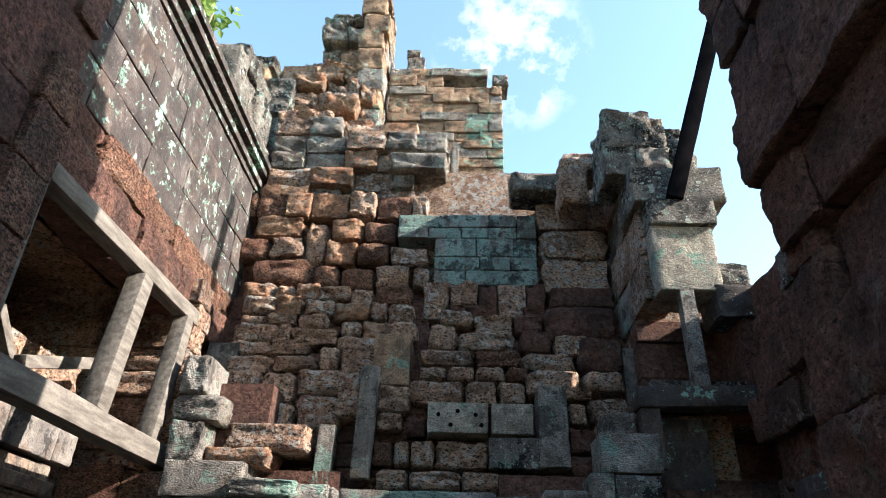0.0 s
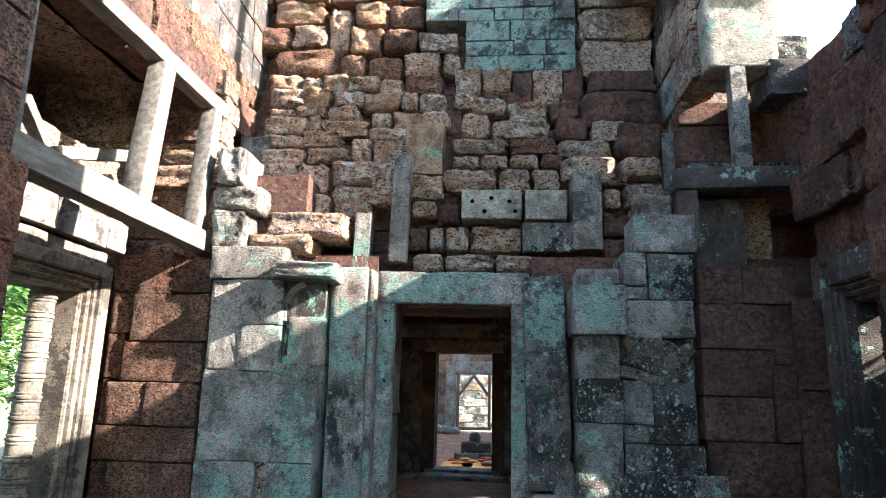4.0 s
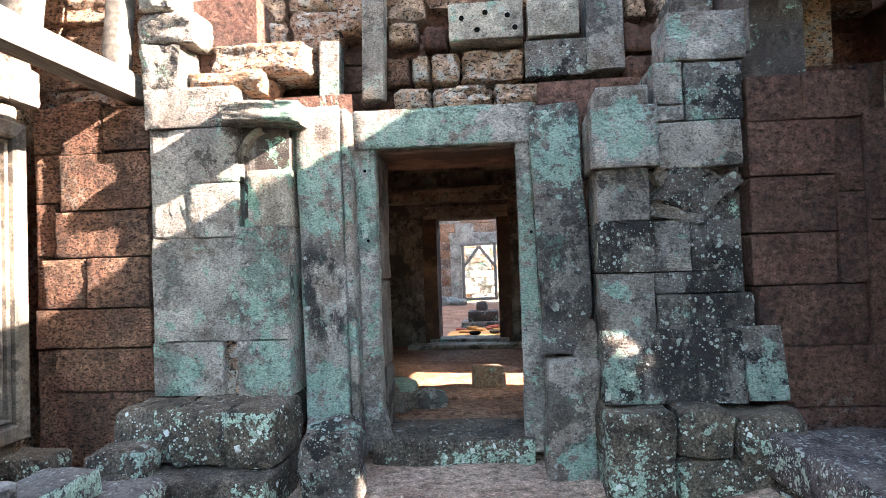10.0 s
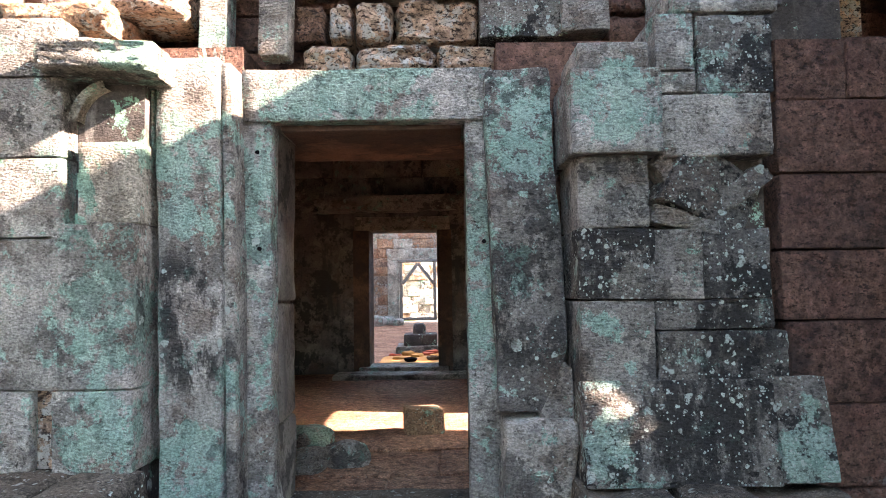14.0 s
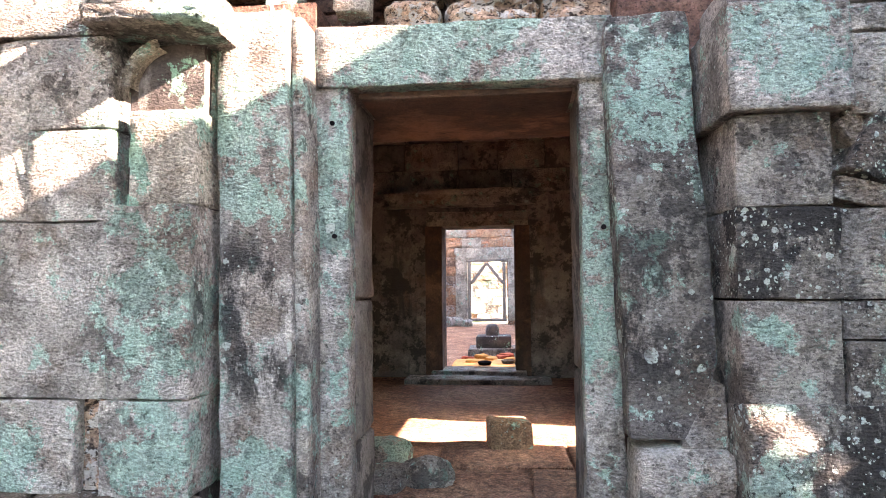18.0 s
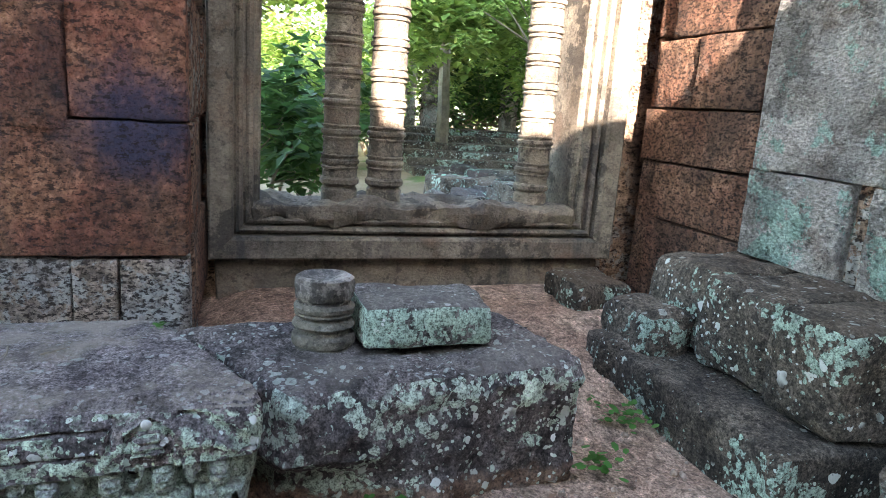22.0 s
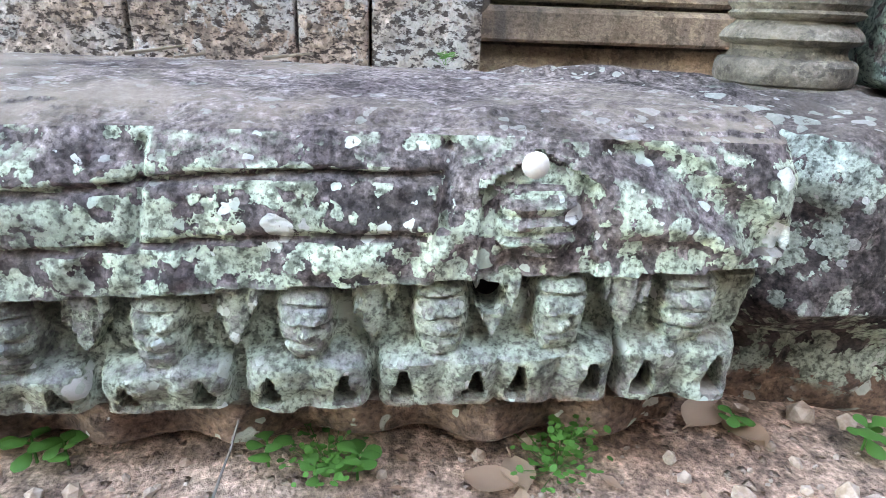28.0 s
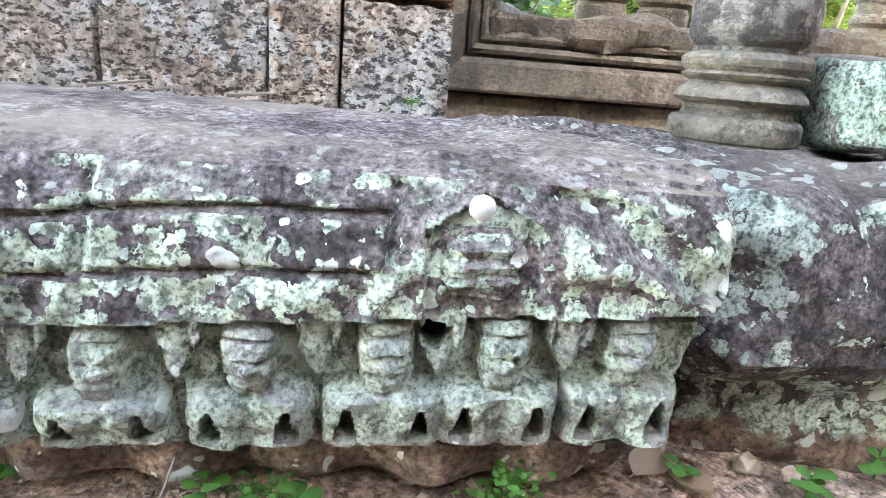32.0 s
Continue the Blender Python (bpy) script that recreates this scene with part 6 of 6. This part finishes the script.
# ---- loose stones by the west window ----
for k, (x, y, sx, sy, sz, mt) in enumerate(((-2.5, -0.78, 0.34, 0.36, 0.2, SS_STEP), (-2.12, -0.62, 0.22, 0.3, 0.14, SS_FRAME), (-1.96, -0.86, 0.2, 0.16, 0.36, SS_STEP), (-1.86, -0.98, 0.16, 0.2, 0.24, SS_STEP))):
    rk = tagged(part("fallen_stone", rock(sx, sy, sz, 0.05, 0.04, 0.04, 80 + k, 5, 0.01), mt, None, "", True), "weathered fallen stone on the earth near the window", "stone", "stones by the window")
    rk.matrix_basis = pose(x, y, 0.12 + sz * 0.4 if x < -2 else sz * 0.45, 0, (0, 8, -14, 10)[k], (10, -30, 20, 40)[k])

# ---- plants ----
def leaves(points, size, rng, droop=0.3):
    """One mesh of many small folded leaves at the given points."""
    vs, fs = [], []
    for p, s in points:
        a = rng.uniform(0, math.tau)
        d = Vector((math.cos(a), math.sin(a), rng.uniform(-droop - 0.5, 0.45))).normalized()
        side = d.cross(Vector((rng.uniform(-0.4, 0.4), rng.uniform(-0.4, 0.4), 1))).normalized()
        up = side.cross(d)
        ln = size * s * rng.uniform(0.7, 1.3)
        w = ln * rng.uniform(0.22, 0.34)
        n = len(vs)
        vs += [p, p + d * ln * 0.45 + side * w + up * w * 0.3, p + d * ln, p + d * ln * 0.45 - side * w + up * w * 0.3, p + d * ln * 0.5]
        fs += [(n, n + 1, n + 4), (n + 1, n + 2, n + 4), (n, n + 4, n + 3), (n + 4, n + 2, n + 3)]
    me = bpy.data.meshes.new("leaves")
    me.from_pydata(vs, [], fs)
    return me


def limb(bm, a, b, r0, r1, n=7):
    a, b = Vector(a), Vector(b)
    q = (b - a).to_track_quat("Z", "Y")
    rings = []
    for k in range(5):
        t = k / 4
        c = a.lerp(b, t) + Vector((noise.noise(a * 3 + Vector((t, 0, 0))), noise.noise(b * 2 + Vector((0, t, 0))), 0)) * 0.25 * (b - a).length * t * (1 - t)
        r = r0 + (r1 - r0) * t
        rings.append([bm.verts.new(c + q @ Vector((r * math.cos(i * math.tau / n), r * math.sin(i * math.tau / n), 0))) for i in range(n)])
    for p, s in zip(rings, rings[1:]):
        for i in range(n):
            bm.faces.new((p[i], p[(i + 1) % n], s[(i + 1) % n], s[i]))


def tree(x, y, z, height, spread, count, size, material, seed, label, stems=1, low=0.35, name="tree", crown_r=0.55):
    rng = random.Random(seed)
    t = tagged(thing(name, x, y, z), label, "tree" if name == "tree" else "bush")
    bm = bmesh.new()
    tips = []
    for s in range(stems):
        a = s * math.tau / stems + rng.uniform(-0.4, 0.4)
        foot = Vector((x + (0.12 * math.cos(a) if stems > 1 else 0), y + (0.12 * math.sin(a) if stems > 1 else 0), z - 0.1))
        lean = 0.16 if stems > 1 else 0.05
        crown = Vector((x + lean * height * math.cos(a), y + lean * height * math.sin(a), z + height * (low + 0.15)))
        r = height * (0.012 if stems > 1 else 0.026)
        limb(bm, foot, crown, r, r * 0.65)
        for k in range(7 if stems == 1 else 3):
            b = rng.uniform(0, math.tau)
            tip = crown + Vector((spread * rng.uniform(0.35, 0.8) * math.cos(b), spread * rng.uniform(0.35, 0.8) * math.sin(b), height * rng.uniform(0.0, 0.42)))
            limb(bm, crown, tip, r * 0.5, r * 0.15, 5)
            tips.append(tip)
    part("trunk", bm, BARK, t, "", True)
    pts = []
    clumps = [(tip + Vector((rng.gauss(0, spread * 0.2), rng.gauss(0, spread * 0.2), rng.gauss(0, height * 0.07))), spread * rng.uniform(0.16, 0.34)) for tip in tips for _ in range(4)]
    while len(pts) < count:
        c, r = rng.choice(clumps)
        d = Vector((rng.gauss(0, 1), rng.gauss(0, 1), rng.gauss(0, 0.8)))
        pts.append((c + d.normalized() * r * rng.uniform(0.35, 1.05), 1.0))
    ob = obj("crown", leaves(pts, size, rng), material, t)
    return t


tree(-12.5, 1.4, -0.2, 6.0, 3.0, 11000, 0.20, LEAF, 1, "leafy green tree in sunlight outside the window", 1, 0.25)
tree(-10.2, 3.6, -0.2, 4.6, 2.3, 9000, 0.17, LEAF, 2, "bright leafy tree beyond the ruins", 3, 0.25)
tree(-17.0, 5.5, -0.2, 8.0, 4.4, 9000, 0.32, LEAF, 3, "tall leafy tree in the distance", 3, 0.12)
tree(-19.0, -4.5, -0.2, 7.0, 4.4, 9000, 0.32, LEAF, 4, "spreading tree in the distance", 3, 0.1)
tree(-20.0, 0.5, -0.2, 8.0, 4.8, 9000, 0.34, LEAF, 5, "tall pale-green tree in the distance", 3, 0.1)
tree(-15.5, 9.5, -0.2, 8.0, 4.2, 8000, 0.30, LEAF_DARK, 12, "dark leafy tree in the distance", 3, 0.12)
tree(-18.0, 13.5, -0.2, 8.0, 4.5, 7000, 0.32, LEAF, 13, "distant green leafy tree outside", 3, 0.1)
for k, (x, y, h, w, m) in enumerate(((-14.5, -2.5, 3.2, 1.9, LEAF), (-15.2, 0.6, 3.6, 2.0, LEAF), (-14.8, 3.2, 3.4, 1.9, LEAF_DARK), (-13.8, 5.8, 3.6, 2.0, LEAF), (-13.0, 8.2, 3.4, 1.9, LEAF), (-11.5, -1.2, 2.4, 1.3, LEAF), (-24.0, 6.0, 6.0, 4.0, LEAF), (-24.0, -1.0, 6.0, 4.0, LEAF))):
    tree(x, y, -0.25, h, w, 5200, 0.17 + 0.02 * (x < -20), m, 50 + k, "thick leafy undergrowth beyond the ruins", 7, 0.12, "bush")
tree(-2.62, -0.9, 6.53, 1.45, 0.32, 260, 0.13, LEAF, 77, "green sapling growing on the broken wall top", 3, 0.3, "bush")
tree(-8.4, 1.9, -0.2, 3.4, 0.9, 3000, 0.11, LEAF, 6, "slender many-stemmed bush with small leaves", 7, 0.5, "bush")
tree(-4.7, -2.2, -0.15, 1.75, 0.6, 1200, 0.15, LEAF_DARK, 7, "dense dark-leaved bush beside the window", 5, 0.2, "bush")
tree(-6.4, -2.3, -0.15, 1.9, 0.7, 1800, 0.16, LEAF_DARK, 8, "low glossy bush beside the window", 5, 0.15, "bush")


tree(11.5, -9.5, -0.2, 11.0, 3.0, 7000, 0.28, LEAF, 10, "leafy tree south-east of the hall", 3, 0.3)
# added bushes whose only job is to thin the sun through window_2
tree(4.7, -1.0, -0.2, 3.6, 1.0, 9000, 0.17, LEAF_DARK, 41, "dense dark-leaved bush added outside the east window to block sun", 6, 0.12, "bush")
tree(5.7, -1.2, -0.2, 4.2, 0.8, 6000, 0.18, LEAF_DARK, 43, "tall dark-leaved bush added outside the east window to block sun", 5, 0.2, "bush")
tree(5.2, -2.5, -0.2, 3.4, 1.0, 3400, 0.16, LEAF_DARK, 42, "dark leafy bush added beside the east window to block sun", 6, 0.12, "bush")
tree(11.0, 3.5, -0.2, 5.0, 2.4, 5000, 0.24, LEAF, 11, "smaller leafy tree east of the ruin", 3, 0.2)

# ruins outside the west window
rr = random.Random(5)
for k in range(34):
    x = rr.uniform(-11.0, -6.5)
    y = rr.uniform(-0.9, 0.1) - 0.38 * (x + 5.5)
    s = rr.uniform(0.22, 0.5)
    rk = tagged(part("ruin_block", rock(s, s * rr.uniform(0.6, 1.4), s * rr.uniform(0.4, 0.8), 0.03, 0.2, 0.04, 100 + k, 3), rr.choice((SS_STEP, SS_DARK, SS_SLAB, SS_STEP)), None, "", True), "fallen sandstone block of the ruin outside", "block", "fallen blocks outside")
    rk.matrix_basis = pose(x, y, -0.15 + s * 0.25, rr.uniform(-8, 8), rr.uniform(-8, 8), rr.uniform(0, 90))
steps = tagged(thing("ruined_steps", -11.0, 2.0, -0.2), "overgrown ruined stone steps and gate uprights", "ruin")
for k in range(6):
    part("step", rock(0.8, 3.4, 0.16, 0.03, 0.3, 0.03, 140 + k), SS_STEP, steps, "", True).matrix_basis = pose(-11.4 - 0.4 * k, 2.2, -0.1 + 0.13 * k)
for y, h in ((1.0, 2.6), (1.5, 2.3), (3.4, 2.2)):
    part("upright", rock(0.4, 0.3, h, 0.03, 0.3, 0.03, 150), SS_GREY, steps, "", True).matrix_basis = pose(-13.8, y, h / 2 + 0.3)
part("upright_cap", rock(0.5, 1.2, 0.3, 0.03, 0.3, 0.03, 151), SS_GREEN, steps, "", True).matrix_basis = pose(-13.8, 1.25, 2.9)
dblk = tagged(part("dark_block", rock(0.5, 0.62, 0.42, 0.02, 0.2, 0.02, 160), SS_DARK, None, "", True), "dark squared block on the ground outside the window", "block")
dblk.matrix_basis = pose(-6.4, 0.62, 0.08)

# weeds, dry leaves and pebbles on the hall floor
def weed(x, y, z, r, n, size, seed, label="small green weed growing in the earth"):
    """A low plant: leaves on thin stalks that spring from one root."""
    rng = random.Random(seed)
    vs, fs = [Vector((x, y, z - 0.01))], []
    for _ in range(n):
        p = Vector((x + rng.gauss(0, r), y + rng.gauss(0, r), z + rng.uniform(0.2, 1.0) * r))
        a = rng.uniform(0, math.tau)
        d = Vector((math.cos(a), math.sin(a), rng.uniform(-0.2, 0.5))).normalized()
        e = Vector((-math.sin(a), math.cos(a), rng.uniform(-0.3, 0.3))).normalized()
        s = size * rng.uniform(0.6, 1.2)
        k = len(vs)
        vs += [p, p + d * s * 0.3 + e * s * 0.34, p + d * s * 0.75 + e * s * 0.36, p + d * s, p + d * s * 0.75 - e * s * 0.36, p + d * s * 0.3 - e * s * 0.34, p + e * 0.001]
        fs += [(k, k + 1, k + 2, k + 3, k + 4, k + 5), (0, k, k + 6)]
    me = bpy.data.meshes.new("weed")
    me.from_pydata(vs, [], fs)
    return tagged(obj("weed", me, WEED), label, "weed", "weeds on the floor")




def rosette(x, y, z, n, leaf, seed, label="small round-leaved weed at the foot of the lintel"):
    """A low plant: a short stem with broad spoon-shaped leaves spread round it."""
    rng = random.Random(seed)
    p = tagged(thing("weed", x, y, z), label, "weed", "weeds on the floor")
    bm = bmesh.new()
    limb(bm, (x, y, z - 0.01), (x, y, z + leaf * 0.7), 0.0016, 0.0012, 5)
    part("stem", bm, WEED, p)
    for k in range(n):
        a = k * 2.4 + rng.uniform(-0.3, 0.3)
        tilt = rng.uniform(0.1, 0.8)
        ln = leaf * rng.uniform(0.75, 1.2)
        d = Vector((math.cos(a) * math.cos(tilt), math.sin(a) * math.cos(tilt), math.sin(tilt)))
        e = Vector((-math.sin(a), math.cos(a), 0))
        u = d.cross(e) * -1
        base = Vector((x, y, z + leaf * (0.25 + 0.5 * k / n)))
        bm = bmesh.new()
        prev = None
        for s, w in ((0.0, 0.03), (0.22, 0.10), (0.45, 0.27), (0.68, 0.33), (0.88, 0.22), (1.0, 0.03)):
            c = base + d * ln * s - Vector((0, 0, ln * 0.35 * s * s))
            row = [bm.verts.new(c - e * ln * w + u * ln * w * 0.25), bm.verts.new(c), bm.verts.new(c + e * ln * w + u * ln * w * 0.25)]
            if prev:
                bm.faces.new((prev[0], prev[1], row[1], row[0]))
                bm.faces.new((prev[1], prev[2], row[2], row[1]))
            prev = row
        part("leaf", bm, WEED, p, "", True)


rosette(-1.170, -2.885, 0.023, 5, 0.032, 1)
rosette(-1.160, -2.795, 0.013, 8, 0.032, 2)
rosette(-1.150, -2.835, 0.013, 5, 0.023, 3)
rosette(-1.180, -3.115, 0.023, 6, 0.032, 4)
rosette(-1.180, -3.085, 0.020, 6, 0.027, 5)
rosette(-1.220, -2.375, 0.020, 6, 0.023, 6)
rosette(-1.190, -2.235, 0.018, 7, 0.032, 7)
rosette(-1.230, -2.12, 0.020, 7, 0.030, 8, "small round-leaved weed before the fallen block")
rosette(-1.230, -2.03, 0.020, 9, 0.036, 9, "small round-leaved weed before the fallen block")
rosette(-1.230, -1.93, 0.020, 9, 0.036, 10, "small round-leaved weed before the fallen block")
weed(-1.175, -2.825, 0.014, 0.020, 110, 0.009, 1, "feathery small-leaved weed at the foot of the lintel")
weed(-1.165, -2.59, 0.016, 0.022, 110, 0.009, 3, "feathery small-leaved weed at the foot of the lintel")
weed(-1.165, -2.58, 0.05, 0.012, 50, 0.009, 4, "feathery small-leaved weed at the foot of the lintel")


def dry_leaf(x, y, ln, turn, seed, label="curled brown dead leaf on the earth"):
    """A fallen leaf, curled along and across, with a short stalk."""
    rng = random.Random(seed)
    z = earth_z(x, y)
    t = tagged(thing("dead_leaf", x, y, z), label, "leaf", "dead leaves")
    ca, sa = math.cos(radians(turn)), math.sin(radians(turn))
    bm = bmesh.new()
    grid = []
    for i in range(9):
        s = i / 8
        w = 0.36 * ln * math.sin(math.pi * min(1, 0.06 + s * 0.9)) ** 0.8
        row = []
        for j in range(5):
            q = (j - 2) / 2
            lx, ly = (s - 0.5) * ln, q * w
            lz = 0.006 + 0.16 * ln * q * q * (0.4 + 0.6 * s) + 0.10 * ln * (s - 0.5) ** 2 + 0.01 * ln * rng.uniform(-1, 1)
            row.append(bm.verts.new((x + lx * ca - ly * sa, y + lx * sa + ly * ca, z + lz)))
        grid.append(row)
    for p, q in zip(grid, grid[1:]):
        for j in range(4):
            bm.faces.new((p[j], q[j], q[j + 1], p[j + 1]))
    part("blade", bm, DRY, t, "", True)
    bm = bmesh.new()
    limb(bm, (x - 0.5 * ln * ca, y - 0.5 * ln * sa, z + 0.01), (x - 0.75 * ln * ca, y - 0.75 * ln * sa, z + 0.012), 0.0012, 0.0009, 5)
    part("stalk", bm, DRY, t)


for k, (x, y, ln, turn) in enumerate(((-1.21, -2.365, 0.06, 20), (-1.24, -2.40, 0.065, 130), (-1.15, -2.66, 0.055, 75), (-1.16, -2.63, 0.05, 10), (-1.05, -2.74, 0.05, 100), (-0.98, -2.52, 0.05, 60), (-1.02, -1.85, 0.05, 15), (-0.6, -1.7, 0.05, 80), (0.2, -1.3, 0.06, 40), (-0.3, -2.0, 0.05, 120))):
    dry_leaf(x, y, ln, turn, 200 + k)
twig = bmesh.new()
limb(twig, (-1.10, -2.93, 0.004), (-1.15, -2.905, 0.085), 0.0018, 0.001, 5)
for k, (p, q) in enumerate((((-1.50, -3.10), (-1.58, -3.05)), ((-1.56, -3.02), (-1.46, -3.0)), ((-1.50, -2.93), (-1.53, -2.87)))):
    tb = bmesh.new()
    limb(tb, (*p, 0.379), (*q, 0.384), 0.003, 0.0015, 5)
    limb(tb, ((p[0] + q[0]) / 2, (p[1] + q[1]) / 2, 0.381), (q[0] + 0.02, q[1] - 0.02, 0.383), 0.002, 0.001, 5)
    tagged(part("twig", tb, BARK, None, "", True), "small dark twig lying on the fallen lintel", "twig", "twigs on the lintel")
tagged(part("twig", twig, TIMBER, None, "", True), "thin dry stalk leaning on the lintel", "twig")
weed(-1.30, -1.40, 0.01, 0.05, 30, 0.03, 7)
weed(-1.55, -1.15, 0.02, 0.05, 60, 0.03, 8)
weed(-1.74, -2.68, 0.36, 0.015, 20, 0.015, 9, "tuft of moss in the joint of the blocks")
weed(-0.62, -0.98, 0.01, 0.03, 25, 0.03, 10)


def litter(name, x0, x1, y0, y1, n, size, material, seed, label, z=0.008):
    rng = random.Random(seed)
    vs, fs = [], []
    for _ in range(n):
        x, y, s, a = rng.uniform(x0, x1), rng.uniform(y0, y1), size * rng.uniform(0.5, 1.3), rng.uniform(0, math.tau)
        c = Vector((x, y, earth_z(x, y) + z))
        d, e = Vector((math.cos(a), math.sin(a), rng.uniform(-0.2, 0.3))), Vector((-math.sin(a), math.cos(a), rng.uniform(-0.2, 0.3)))
        k = len(vs)
        vs += [c - d * s, c + e * s * 0.45 + Vector((0, 0, s * 0.1)), c + d * s, c - e * s * 0.45 + Vector((0, 0, s * 0.1))]
        fs.append((k, k + 1, k + 2, k + 3))
    me = bpy.data.meshes.new(name)
    me.from_pydata(vs, [], fs)
    ob = tagged(obj(name, me, material), label, "litter", "", "stuff")
    return ob


litter("dry_leaves", -1.2, 1.6, -2.8, -0.3, 700, 0.016, DRY, 1, "scattered dry leaves on the earth floor")
litter("dry_leaves_by_lintel", -1.14, -0.95, -3.1, -2.0, 16, 0.03, DRY, 2, "dry leaves fallen beside the carved lintel")


def pebbles(name, x0, x1, y0, y1, n, seed, lo=0.004, hi=0.018):
    rng = random.Random(seed)
    bm = bmesh.new()
    for _ in range(n):
        x, y = rng.uniform(x0, x1), rng.uniform(y0, y1)
        s = lo + (hi - lo) * rng.random() ** 3
        m = Matrix.LocRotScale((x, y, earth_z(x, y) + s * 0.3), Euler((rng.random() * 3, rng.random() * 3, rng.random() * 3)), (s, s * rng.uniform(0.6, 1), s * rng.uniform(0.4, 0.8)))
        bmesh.ops.create_icosphere(bm, subdivisions=1, radius=1, matrix=m)
    return tagged(part(name, bm, EARTH_STONE), "loose gravel on the trodden earth", "gravel", "", "stuff")


EARTH_STONE = plain("gravel_stone", (0.22, 0.15, 0.11), (0.40, 0.32, 0.26), 60, 0.9, 0.4, 0.003)
pebbles("gravel", -1.9, 1.4, -2.8, -0.5, 900, 3, 0.005, 0.022)
pebbles("gravel_by_lintel", -1.2, -0.9, -3.1, -1.6, 420, 4, 0.003, 0.012)
flat = tagged(part("flat_stone", rock(0.16, 0.1, 0.04, 0.018, 0.03, 0.01, 170), SS_PALE, None, "", True), "flat pale stone on the earth before the door", "stone")
flat.matrix_basis = pose(-0.05, -1.15, 0.02, 0, 0, 20)
